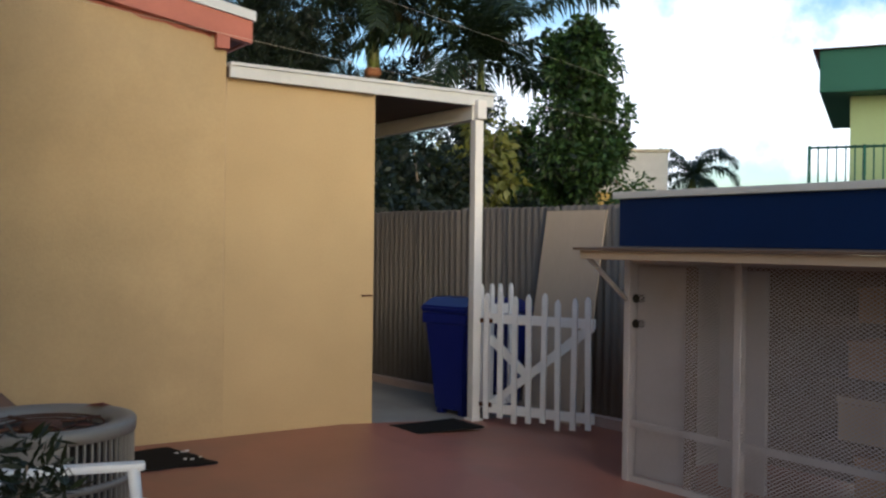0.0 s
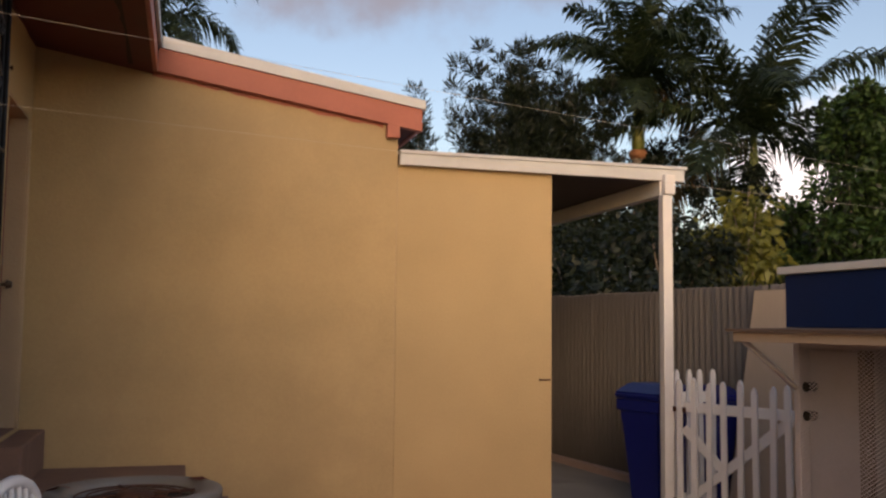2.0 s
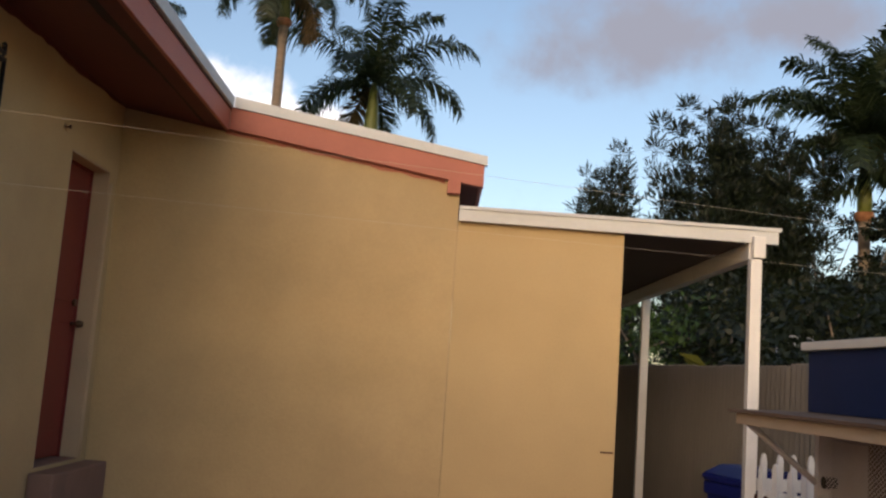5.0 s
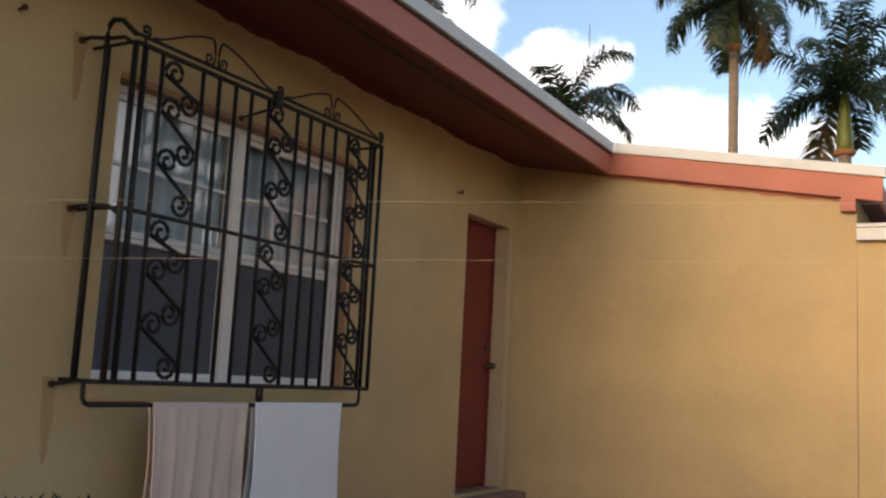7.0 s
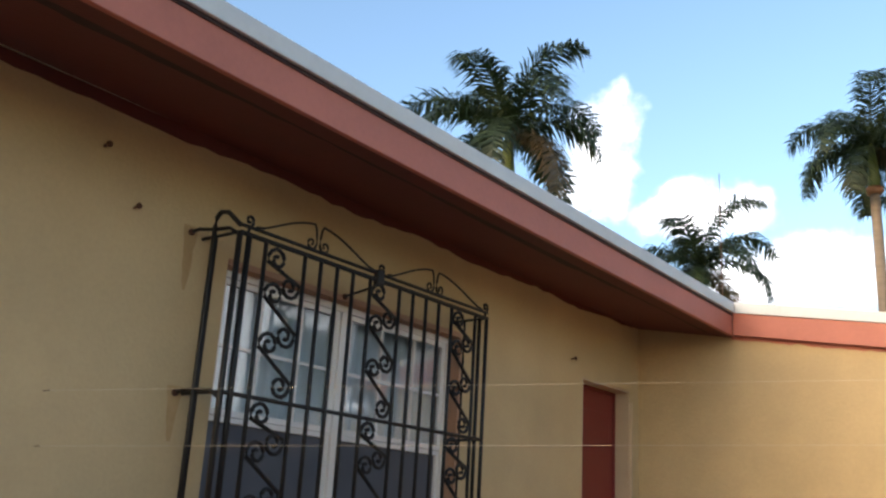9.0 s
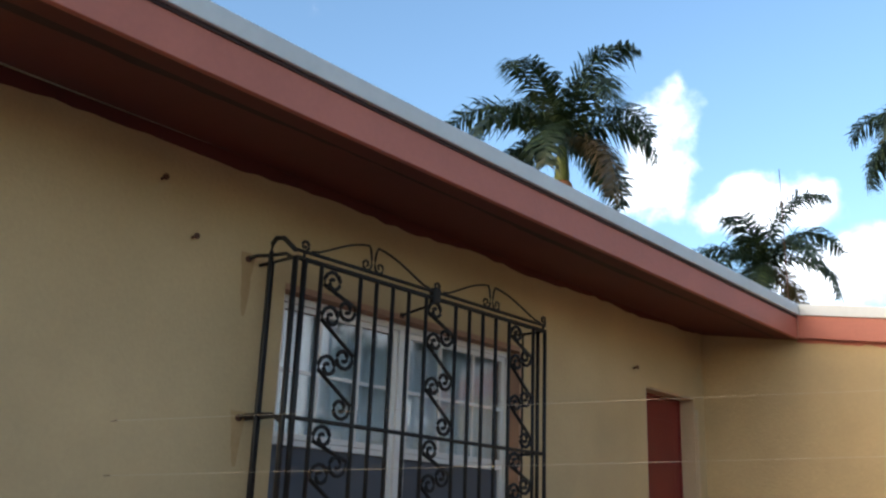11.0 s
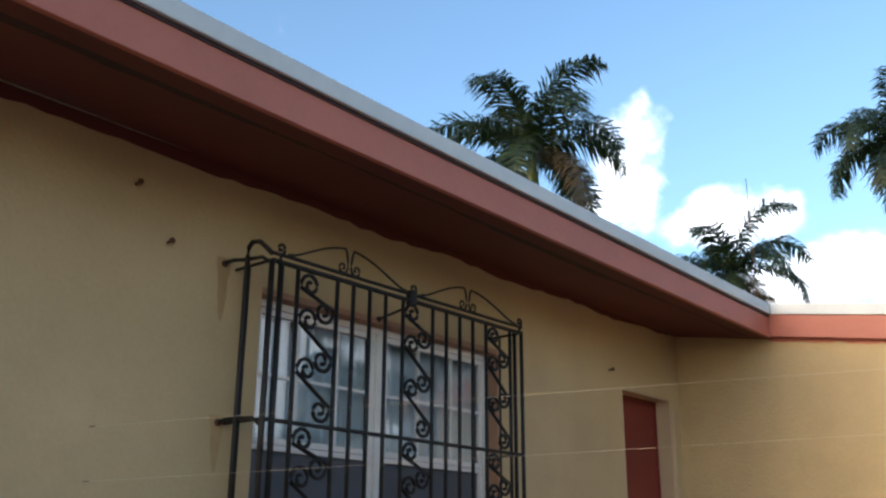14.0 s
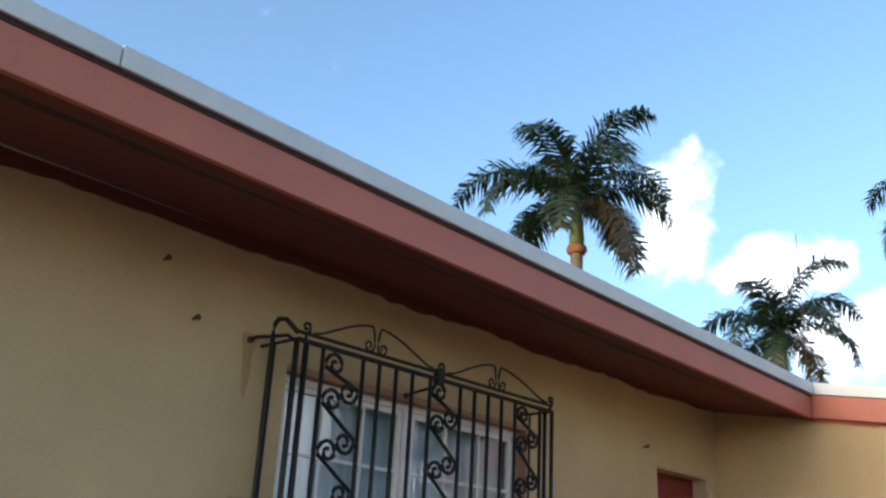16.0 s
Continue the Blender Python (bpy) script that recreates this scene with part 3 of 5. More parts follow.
bm = B()
frame_rect(bm, WIN_Y0 + 0.01, WIN_Y1 - 0.01, WIN_Z0, WIN_Z1 - 0.01, 0.035, -0.03, 0.03)
box(bm, -0.03, 0.032, MID_Y - 0.035, MID_Y + 0.035, WIN_Z0 + 0.035, WIN_Z1 - 0.045, 0.003)
part("window_frame", bm, WHITE, win)
for y0, y1 in ((WIN_Y0 + 0.045, MID_Y - 0.035), (MID_Y + 0.035, WIN_Y1 - 0.045)):
    bm = B()
    frame_rect(bm, y0, y1, MID_Z - 0.02, WIN_Z1 - 0.045, 0.03, -0.012, 0.016)
    sash = part("upper_sash", bm, WHITE, win)
    for k in (1, 2):
        bm = B()
        yy = y0 + (y1 - y0) * k / 3
        box(bm, -0.008, 0.012, yy - 0.008, yy + 0.008, MID_Z + 0.01, WIN_Z1 - 0.075)
        part("muntin", bm, WHITE, sash)
    bm = B()
    zz = (MID_Z + WIN_Z1 - 0.06) / 2
    box(bm, -0.0075, 0.0125, y0 + 0.03, y1 - 0.03, zz - 0.008, zz + 0.008)
    part("muntin", bm, WHITE, sash)
    bm = B()
    box(bm, -0.004, 0.0, y0 + 0.03, y1 - 0.03, MID_Z + 0.01, WIN_Z1 - 0.075)
    pane = part("pane", bm, GLASS, sash)
    pane.visible_shadow = False
    bm = B()
    frame_rect(bm, y0, y1, WIN_Z0 + 0.035, MID_Z - 0.022, 0.026, -0.02, 0.01)
    low = part("lower_sash", bm, WHITE, win)
    bm = B()
    box(bm, -0.012, -0.008, y0 + 0.026, y1 - 0.026, WIN_Z0 + 0.061, MID_Z - 0.048)
    part("insect_screen", bm, SCREEN, low, "dark grey insect screen")
    bm = B()
    yc = (y0 + y1) / 2
    box(bm, 0.01, 0.022, yc - 0.03, yc + 0.03, MID_Z - 0.05, MID_Z - 0.03, 0.003)
    part("latch", bm, WHITE, low)
# curtains behind the panes
for y0, y1 in ((WIN_Y0 + 0.02, MID_Y - 0.02), (MID_Y + 0.02, WIN_Y1 - 0.02)):
    bm = B()
    n = 60
    a = [bm.verts.new((-0.16 + 0.022 * math.sin(i * 0.9), y0 + (y1 - y0) * i / n, WIN_Z0 - 0.05)) for i in range(n + 1)]
    b = [bm.verts.new((-0.16 + 0.012 * math.sin(i * 0.9 + 0.4), y0 + (y1 - y0) * i / n, WIN_Z1 + 0.05)) for i in range(n + 1)]
    for i in range(n):
        bm.faces.new((a[i], a[i + 1], b[i + 1], b[i])).smooth = True
    cur = part("curtain", bm, CURTAIN)
    cur.modifiers.new("solid", "SOLIDIFY").thickness = 0.004
    tagged(cur, "pale grey pleated curtain hanging behind the window", "curtain", "window curtains")
# brown edge round the recess
bm = B()
box(bm, -0.195, 0.004, WIN_Y0 + 0.001, WIN_Y1 - 0.001, WIN_Z1 - 0.008, WIN_Z1 + 0.022)
box(bm, -0.195, 0.003, WIN_Y1 - 0.009, WIN_Y1 + 0.012, WIN_Z0, WIN_Z1 - 0.01)
tagged(part("trim_window", bm, LINTEL), "brown painted edge of the window recess", "trim", kind="structure")
bm = B()
box(bm, -0.12, 0.035, WIN_Y0 - 0.03, WIN_Y1 + 0.03, WIN_Z0 - 0.07, WIN_Z0 - 0.002, 0.008)
tagged(part("window_sill", bm, STUCCO), "yellow painted concrete window sill", "sill", kind="structure")

# ---------------------------------------------------------------- wrought iron window guard
grille = thing("window_guard", "black wrought iron window guard with scrollwork, rusting at its wall fixings", "window guard", (0.26, 0, 0))
GZ0, GZM, GZ1 = 1.48, 2.19, 2.90


def bar(pts, r=0.0075, parent=grille, name="bar", mat=IRON, sides=7, **kw):
    bm = B()
    tube(bm, pts, r, sides, **kw)
    return part(name, bm, mat, parent)


for z, r in ((GZ0, 0.011), (GZM, 0.010), (GZ1, 0.012), (GZ1 + 0.035, 0.009)):
    bar([(0, -4.355, z), (0, -2.460, z)], r, name="rail")
for y in (-4.360, -4.306, -4.204, -3.956, -3.849, -3.736, -3.622, -3.493, -3.262, -3.149, -3.036, -2.923, -2.804, -2.578):
    bar([(0, y, GZ0), (0, y, GZ1)], 0.014 if y < -4.258 else 0.0105, name="upright")
for y, x in ((-2.465, 0.0), (-2.465, -0.05)):
    bar([(x, y, GZ0), (x, y, GZ1 + 0.01)], 0.012, name="upright")
# side returns towards the wall
for y in (-4.360, -2.465):
    for z in (GZ0, GZM, GZ1):
        bar([(0, y, z), (-0.26, y, z)], 0.008, name="side_rail")
    bar([(-0.16, y, GZ0), (-0.16, y, GZ1)], 0.0068, name="upright")
# bent pipe at the near end
bar([(-0.16, -4.376, GZ0 - 0.01), (-0.16, -4.376, 2.2), (-0.16, -4.376, 2.94), (-0.155, -4.376, 2.985), (-0.13, -4.375, 3.008), (-0.08, -4.372, 3.0), (0.0, -4.362, GZ1 + 0.03)], 0.012, name="bent_pipe")
for z, y in ((2.915, -4.43), (GZM, -4.40)):
    bar([(-0.27, y, z), (-0.215, y + 0.015, z + 0.012), (-0.16, -4.376, z + 0.014), (-0.06, -4.37, z + 0.008), (0.0, -4.362, z - 0.03)], 0.009, name="wall_bracket")
bar([(-0.27, -4.40, GZ0 - 0.022), (-0.16, -4.376, GZ0 - 0.008), (0, -4.36, GZ0)], 0.009, name="wall_bracket")
bar([(-0.265, -3.41, 2.845), (0, -3.49, 2.845)], 0.007, name="wall_bracket")
for p in ((-0.257, -4.43, 2.915), (-0.257, -4.40, GZ0 - 0.022), (-0.257, -4.40, GZM), (-0.257, -3.41, 2.845)):
    bm = B()
    tube(bm, [(p[0] - 0.002, p[1], p[2]), (p[0] + 0.008, p[1], p[2])], 0.016, 10)
    part("wall_plate", bm, RUST, grille, "rusty fixing plate")


def spiral(cy, cz, r0, a0, turns, sign, n=16):
    """From the outside in."""
    out = []
    for i in range(n + 1):
        f = i / n
        a = a0 + sign * turns * 2 * math.pi * f
        r = r0 * (1 - 0.78 * f)
        out.append((0, cy + r * math.cos(a), cz + r * math.sin(a)))
    return out


def scroll(y0, y1, zt, zb):
    """A leaning S between two uprights: a curl at the top, a long diagonal, a curl at the bottom."""
    r = (y1 - y0) * 0.26
    ca = (y0 + r * 1.15, zt - r)
    cb = (y1 - r * 1.15, zb + r)
    top = spiral(ca[0], ca[1], r, math.radians(200), 1.35, -1)[::-1]
    bot = spiral(cb[0], cb[1], r, math.radians(20), 1.35, -1)
    bm = B()
    tube(bm, top + bot, 0.0098, 7)
    part("scroll", bm, IRON, grille)


for y0, y1 in ((-4.196, -3.964), (-3.486, -3.269), (-2.797, -2.586)):
    for za, zb in ((GZ0 + 0.012, GZM - 0.01), (GZM + 0.012, GZ1 - 0.012)):
        pitch = (zb - za) / 3
        for k in range(3):
            scroll(y0 + 0.003, y1 - 0.003, min(zb, za + pitch * (k + 1.28)), za + pitch * k)
# cresting: two pairs of sweeping scrolls along the top
for ya, yc, yb in ((-4.268, -3.881, -3.472), (-3.364, -2.966, -2.513)):
    zt = GZ1 + 0.04
    for side, ye in ((-1, ya), (1, yb)):
        pts = [(0, ye, zt + 0.005)]
        for i in range(1, 9):
            f = i / 8
            pts.append((0, ye + (yc + side * 0.03 - ye) * f, zt + 0.125 * math.sin(f * 1.45) ** 1.3))
        pts += [(0, yc + side * 0.018, zt + 0.10), (0, yc + side * 0.012, zt + 0.06)]
        pts += spiral(yc + side * 0.045, zt + 0.028, 0.034, math.pi if side > 0 else 0, 1.2, 1 if side > 0 else -1, 12)
        bar(pts, 0.006, name="crest_scroll", sides=6)
for y in (-4.312, -3.418, -2.481):
    bar([(0, y, GZ1)] + [(0, y + 0.0, GZ1 + 0.03)] + spiral(y + 0.0, GZ1 + 0.065, 0.028, -math.pi / 2, 1.2, 1, 12), 0.0075, name="crest_curl", sides=6)
bm = B()
box(bm, -0.02, 0.02, -3.456, -3.402, GZ1 - 0.03, GZ1 + 0.055, 0.012)
part("lock_box", bm, IRON, grille)
# hanging pipes below
for y0, y1 in ((-4.415, -3.33), (-3.36, -2.475)):
    z = 1.385
    bar([(-0.045, y0, GZ0), (-0.045, y0, z + 0.03), (-0.045, y0 + 0.012, z + 0.008), (-0.045, y0 + 0.035, z), (-0.045, y1 - 0.035, z), (-0.045, y1 - 0.012, z + 0.008), (-0.045, y1, z + 0.03), (-0.045, y1, GZ0)], 0.0105, name="hanging_pipe")


def towel(name, label, mat, y0, y1, zlow, amp, waves, seed, flare):
    rg = random.Random(seed)
    bm = B()
    nu, nv = 64, 30
    z_top, xc = 1.3995, 0.215
    ph = rg.uniform(0, 6)
    rows = []
    for front in (True, False):
        for j in range(nv + 1):
            f = j / nv if front else 1 - j / nv
            z = z_top - (z_top - zlow - (0 if front else 0.12)) * f
            row = []
            for i in range(nu + 1):
                u = i / nu
                wob = amp * min(1, f * 2.2 + 0.1) * (math.sin(u * waves * 6.283 + ph) + 0.5 * math.sin(u * waves * 11.3 + ph * 2))
                side = 0.016 + 0.012 * f
                x = xc + (side if front else -side) + wob
                yy = y0 + (y1 - y0) * u + flare * f * (u - 0.5) + 0.01 * math.sin(f * 5 + u * 3)
                row.append(bm.verts.new((x, yy, z + 0.008 * math.sin(u * 7 + ph) * f)))
            rows.append(row)
    front_rows, back_rows = rows[:nv + 1], rows[nv + 1:]
    allrows = front_rows[::-1] + back_rows[::-1]
    for a, b in zip(allrows, allrows[1:]):
        for i in range(nu):
            bm.faces.new((a[i], a[i + 1], b[i + 1], b[i])).smooth = True
    ob = part(name, bm, mat)
    ob.modifiers.new("solid", "SOLIDIFY").thickness = 0.006
    return tagged(ob, label, "towel")


towel("towel", "beige pleated towel hanging over the iron pipe", TOWEL_BEIGE, -4.05, -3.44, 0.60, 0.010, 5.0, 3, -0.05)
towel("towel", "flat white towel hanging over the iron pipe", TOWEL_WHITE, -3.385, -2.66, 0.58, 0.003, 2.0, 8, 0.0)

# rust run-off below the wall fixings of the window guard
rg = random.Random(63)
for y, z, drop in ((-4.43, 2.915, 0.30), (-4.40, 2.19, 0.24), (-4.40, 1.458, 0.35)):
    bm = B()
    left, right = [], []
    for i in range(9):
        f = i / 8
        half = 0.034 * (1 - f) ** 0.7 + 0.004 + rg.uniform(0, 0.006)
        left.append(bm.verts.new((0.0015, y - half, z + 0.03 - drop * f)))
        right.append(bm.verts.new((0.0015, y + half * rg.uniform(0.7, 1.1), z + 0.03 - drop * f)))
    for i in range(8):
        bm.faces.new((left[i], left[i + 1], right[i + 1], right[i]))
    tagged(part("rust_stain", bm, RUN_OFF), "faint rust run-off on the stucco below an iron fixing", "stain", kind="structure")
# nails in the wall
for y, z in ((-4.736, 2.938), (-4.92, 3.158), (-1.03, 2.922)):
    nail = thing("nail", "rusty nail stuck in the yellow wall", "nail", (0, y, z), group="wall nails")
    bm = B()
    tube(bm, [(-0.01, 0, 0), (0.035, 0, 0.004)], 0.006, 7)
    part("shank", bm, RUST, nail)
    bm = B()
    tube(bm, [(0.032, 0, 0.003), (0.04, 0, 0.004)], 0.014, 9)
    part("head", bm, RUST, nail)
latch = thing("wall_hook", "small rusty hook plate on the extension wall", "hook", (3.80, GABLE_Y, 1.023))
bm = B()
box(bm, -0.045, 0.045, -0.012, 0.006, -0.006, 0.006, 0.002)
part("plate", bm, RUST, latch)

# ---------------------------------------------------------------- clotheslines
for z0, z1 in ((2.11, 2.95), (1.90, 2.74)):
    line = thing("clothesline", "thin pale clothesline strung from the house wall across the yard", "clothesline", (0, 0, 0), group="clotheslines")
    bm = B()
    pts = []
    for i in range(25):
        f = i / 24
        pts.append((0.04 + 16.5 * f, -5.0 + 8.6 * f, z0 + (z1 - z0) * f - 0.02 * math.sin(math.pi * f)))
    tube(bm, pts, 0.0005, 5)
    part("cord", bm, CABLE, line)
    bm = B()
    tube(bm, [(-0.01, -5.0, z0), (0.042, -5.0, z0)], 0.0018, 6)
    part("hook", bm, RUST, line)

# ---------------------------------------------------------------- air conditioner
ac = thing("air_conditioner", "round beige outdoor air conditioning unit with louvred sides and rusty top", "air conditioner", (0.87, -2.50, 0.0))
ac.scale = (1, 1, 0.97)
R = 0.37
bm = B()
box(bm, -0.45, 0.45, -0.45, 0.45, 0.0, 0.07, 0.01)
part("pad", bm, CONCRETE, ac, "concrete pad")
bm = B()
lathe(bm, [(R - 0.03, 0.07), (R - 0.03, 0.672)], 40)
part("coil", bm, AC_DARK, ac)
bm = B()
lathe(bm, [(R, 0.07), (R + 0.004, 0.075), (R + 0.004, 0.12), (R, 0.125), (R - 0.02, 0.125)], 48, caps=False)
part("base_ring", bm, AC_GREY, ac)
for z in (0.30, 0.47):
    bm = B()
    lathe(bm, [(R - 0.012, z), (R + 0.006, z), (R + 0.006, z + 0.028), (R - 0.012, z + 0.028), (R - 0.012, z)], 48, caps=False)
    part("band", bm, AC_GREY, ac)
slat_me = None
for k in range(72):
    a = 2 * math.pi * k / 72
    if math.radians(205) < a < math.radians(272):
        continue
    if slat_me is None:
        bm = B()
        box(bm, -0.006, 0.006, -0.0042, 0.0042, 0.12, 0.675)
        slat_me = mesh_of("louvre", bm, AC_GREY)
    o = new("louvre", slat_me)
    o.parent = ac
    o.matrix_basis = pose((R - 0.004) * math.cos(a), (R - 0.004) * math.sin(a), 0, 0, 0, math.degrees(a))
bm = B()
n = 14
pa = [math.radians(205 + 67 * i / n) for i in range(n + 1)]
for r0, r1 in ((R - 0.02, R + 0.006),):
    vs = [[bm.verts.new((r * math.cos(a), r * math.sin(a), z)) for a in pa] for r, z in ((r1, 0.1), (r1, 0.673), (r0, 0.673), (r0, 0.1))]
    for q in range(4):
        for i in range(n):
            bm.faces.new((vs[q][i], vs[q][i + 1], vs[(q + 1) % 4][i + 1], vs[(q + 1) % 4][i]))
part("service_panel", bm, AC_GREY, ac, "plain metal service panel")
bm = B()
lathe(bm, [(R - 0.03, 0.672), (R + 0.008, 0.675), (R + 0.010, 0.718), (R + 0.004, 0.728), (R - 0.03, 0.733), (R - 0.075, 0.722), (R - 0.10, 0.70), (R - 0.11, 0.645)], 48, caps=False)
part("top_shroud", bm, AC_GREY, ac, "beige top shroud with rust stains")
bm = B()
lathe(bm, [(0.0001, 0.655), (R - 0.105, 0.64), (R - 0.105, 0.65), (0.0001, 0.65)], 32, caps=False)
part("fan_well", bm, RUST, ac, "rusty sunken fan opening")
for k in range(4):
    bm = B()
    tube(bm, [(0, 0, 0.705), ((R - 0.1) * math.cos(k * math.pi / 2 + 0.3), (R - 0.1) * math.sin(k * math.pi / 2 + 0.3), 0.70)], 0.008, 6)
    part("guard_spoke", bm, RUST, ac)
for rr in (0.08, 0.14, 0.2, 0.25):
    bm = B()
    tube(bm, [(rr * math.cos(i * math.pi / 16), rr * math.sin(i * math.pi / 16), 0.702) for i in range(33)], 0.004, 5)
    part("guard_ring", bm, RUST, ac)
bm = B()
lathe(bm, [(0.0001, 0.66), (0.08, 0.66), (0.085, 0.70), (0.07, 0.715), (0.0001, 0.718)], 20, caps=False)
part("motor_cap", bm, RUST, ac)

# rubber sheets on the floor
def mat_sheet(label, poly, z):
    rg = random.Random(len(label))
    bm = B()
    pts = []
    for i, p in enumerate(poly):
        q = poly[(i + 1) % len(poly)]
        for k in range(5):
            f = k / 5
            pts.append((p[0] + (q[0] - p[0]) * f + rg.uniform(-0.012, 0.012), p[1] + (q[1] - p[1]) * f + rg.uniform(-0.012, 0.012)))
    prism(bm, pts, "z", 0.0, 0.014)
    bm.transform(Matrix.Translation((0, 0, z)))
    ob = part("rubber_mat", bm, RUBBER)
    return tagged(ob, label, "mat", "rubber mats")


mat_sheet("torn black rubber mat lying by the house wall", [(1.60, -0.20), (2.14, -0.16), (2.27, -0.77), (1.62, -0.73)], 0.0)
rg = random.Random(19)
for k in range(7):
    chip = new("paint_chip")
    chip.matrix_basis = pose(2.06 + rg.uniform(0, 0.16), -0.70 + rg.uniform(0, 0.42), 0.0145, 0, 0, rg.uniform(0, 360))
    tagged(chip, "small white paint chip lying on the rubber mat", "debris", "paint chips")
    bm = B()
    a, b = rg.uniform(0.01, 0.022), rg.uniform(0.008, 0.014)
    prism(bm, [(-a, -b), (a * 0.7, -b * 1.1), (a, b * 0.4), (0.1 * a, b), (-a * 0.8, b * 0.6)], "z", 0.0, 0.005)
    part("flake", bm, WHITE, chip)
mat_sheet("black rubber doormat at the carport entrance", [(3.95, -0.11), (4.55, -0.12), (4.585, -0.53), (3.97, -0.51)], floor_z(4.3) + 0.012)

# ---------------------------------------------------------------- white plastic chairs
def plastic_chair(at, turn, label):
    c = thing("garden_chair", label, "chair", at, turn, "garden chairs")
    bm = B()
    box(bm, -0.23, 0.23, -0.22, 0.22, 0.40, 0.425, 0.01)
    part("seat", bm, PLASTIC, c)
    for sx, sy in ((-1, -1), (1, -1), (-1, 1), (1, 1)):
        bm = B()
        tube(bm, [(sx * 0.26, sy * 0.25, 0.0), (sx * 0.24, sy * 0.22, 0.40), (sx * 0.25, sy * 0.2, 0.64 if sy < 0 else 0.42)], 0.024, 8)
        part("leg", bm, PLASTIC, c)
    for sx in (-1, 1):
        bm = B()
        box(bm, sx * 0.26 - 0.03, sx * 0.26 + 0.03, -0.24, 0.24, 0.63, 0.66, 0.012)
        part("armrest", bm, PLASTIC, c)
    bm = B()
    pts = [(-0.24, 0.22, 0.42), (-0.25, 0.26, 0.62)]
    for i in range(11):
        a = math.pi * (1 - i / 10)
        pts.append((0.24 * math.cos(a), 0.29, 0.72 + 0.17 * math.sin(a)))
    pts += [(0.25, 0.26, 0.62), (0.24, 0.22, 0.42)]
    tube(bm, pts, 0.022, 8)
    part("back_rim", bm, PLASTIC, c)
    for i in range(7):
        x = -0.165 + 0.055 * i
        bm = B()
        zt = 0.72 + 0.17 * math.sqrt(max(0, 1 - (x / 0.24) ** 2))
        tube(bm, [(x, 0.225, 0.425), (x, 0.265, 0.62), (x, 0.29, zt)], 0.011, 6)
        part("back_slat", bm, PLASTIC, c)
    return c


plastic_chair((0.78, -3.47, 0.0), 75, "white moulded plastic garden chair in front of the air conditioner")
plastic_chair((0.32, -3.05, 0.0), 100, "white moulded plastic garden chair beside the hanging towels")
rg = random.Random(77)
for k in range(6):
    a, q = rg.uniform(0, 6.28), rg.uniform(0.27, 0.34)
    leaf = new("fallen_leaf")
    leaf.matrix_basis = pose(0.87 + q * math.cos(a), -2.50 + q * math.sin(a), 0.712, rg.uniform(-12, 12), rg.uniform(-12, 12), rg.uniform(0, 360))
    tagged(leaf, "dried red leaf lying on the air conditioner", "leaf", "fallen leaves")
    bm = B()
    vs = [bm.verts.new(p) for p in ((0, -0.05, 0), (0.022, -0.01, 0.008), (0.012, 0.035, 0.004), (0, 0.055, 0.0), (-0.012, 0.035, 0.004), (-0.022, -0.01, 0.008))]
    bm.faces.new(vs)
    bmesh.ops.solidify(bm, geom=bm.faces[:], thickness=0.002)
    part("blade", bm, DOOR_RED, leaf)

# ---------------------------------------------------------------- foliage helpers
def leaf_cloud(bm, centres, count, size, rg, long=2.2, droop=0.2, upright=0.0):
    """Many small folded leaves in uneven clumps round the centres (x, y, z, radius)."""
    for _ in range(count):
        cx, cy, cz, cr = rg.choice(centres)
        d = Vector((rg.gauss(0, 1), rg.gauss(0, 1), rg.gauss(0, 0.8)))
        d.normalize()
        p = Vector((cx, cy, cz)) + d * cr * (rg.random() ** 0.4)
        ax = (d + Vector((rg.uniform(-1, 1), rg.uniform(-1, 1), rg.uniform(-0.8, 0.6) - droop + upright * 2.5))).normalized()
        sd = ax.cross(Vector((rg.uniform(-1, 1), rg.uniform(-1, 1), rg.uniform(0.2, 1)))).normalized()
        s = size * rg.uniform(0.6, 1.3)
        a, b = p, p + ax * s * long * 0.5
        c = p + ax * s * long - Vector((0, 0, droop * s))
        v = [bm.verts.new(q) for q in (a, b + sd * s * 0.5, c, b - sd * s * 0.5)]
        bm.faces.new(v)


def tree(name, label, at, height, trunk_r, centres, count, size, mat, seed, category="tree", long=2.2, droop=0.2, upright=0.0, mats=None):
    rg = random.Random(seed)
    t = thing(name, label, category, at)
    bm = B()
    pts = [(0.06 * math.sin(i * 1.3 + seed), 0.06 * math.cos(i * 1.7), height * 0.72 * i / 7) for i in range(8)]
    tube(bm, pts, trunk_r, 9, trunk_r * 0.35)
    part("trunk", bm, BARK, t)
    bm = B()
    for c in centres[:14]:
        s = pts[rg.randint(2, 6)]
        m = ((s[0] + c[0]) / 2 + rg.uniform(-0.1, 0.1), (s[1] + c[1]) / 2, (s[2] + c[2]) / 2 - 0.05)
        tube(bm, [s, m, c[:3]], trunk_r * 0.4, 6, 0.012)
    part("limbs", bm, BARK, t)
    bm = B()
    leaf_cloud(bm, centres, count, size, rg, long, droop, upright)
    part("crown", bm, mat, t)
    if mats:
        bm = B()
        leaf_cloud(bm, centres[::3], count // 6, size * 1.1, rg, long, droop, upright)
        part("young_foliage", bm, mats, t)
    return t


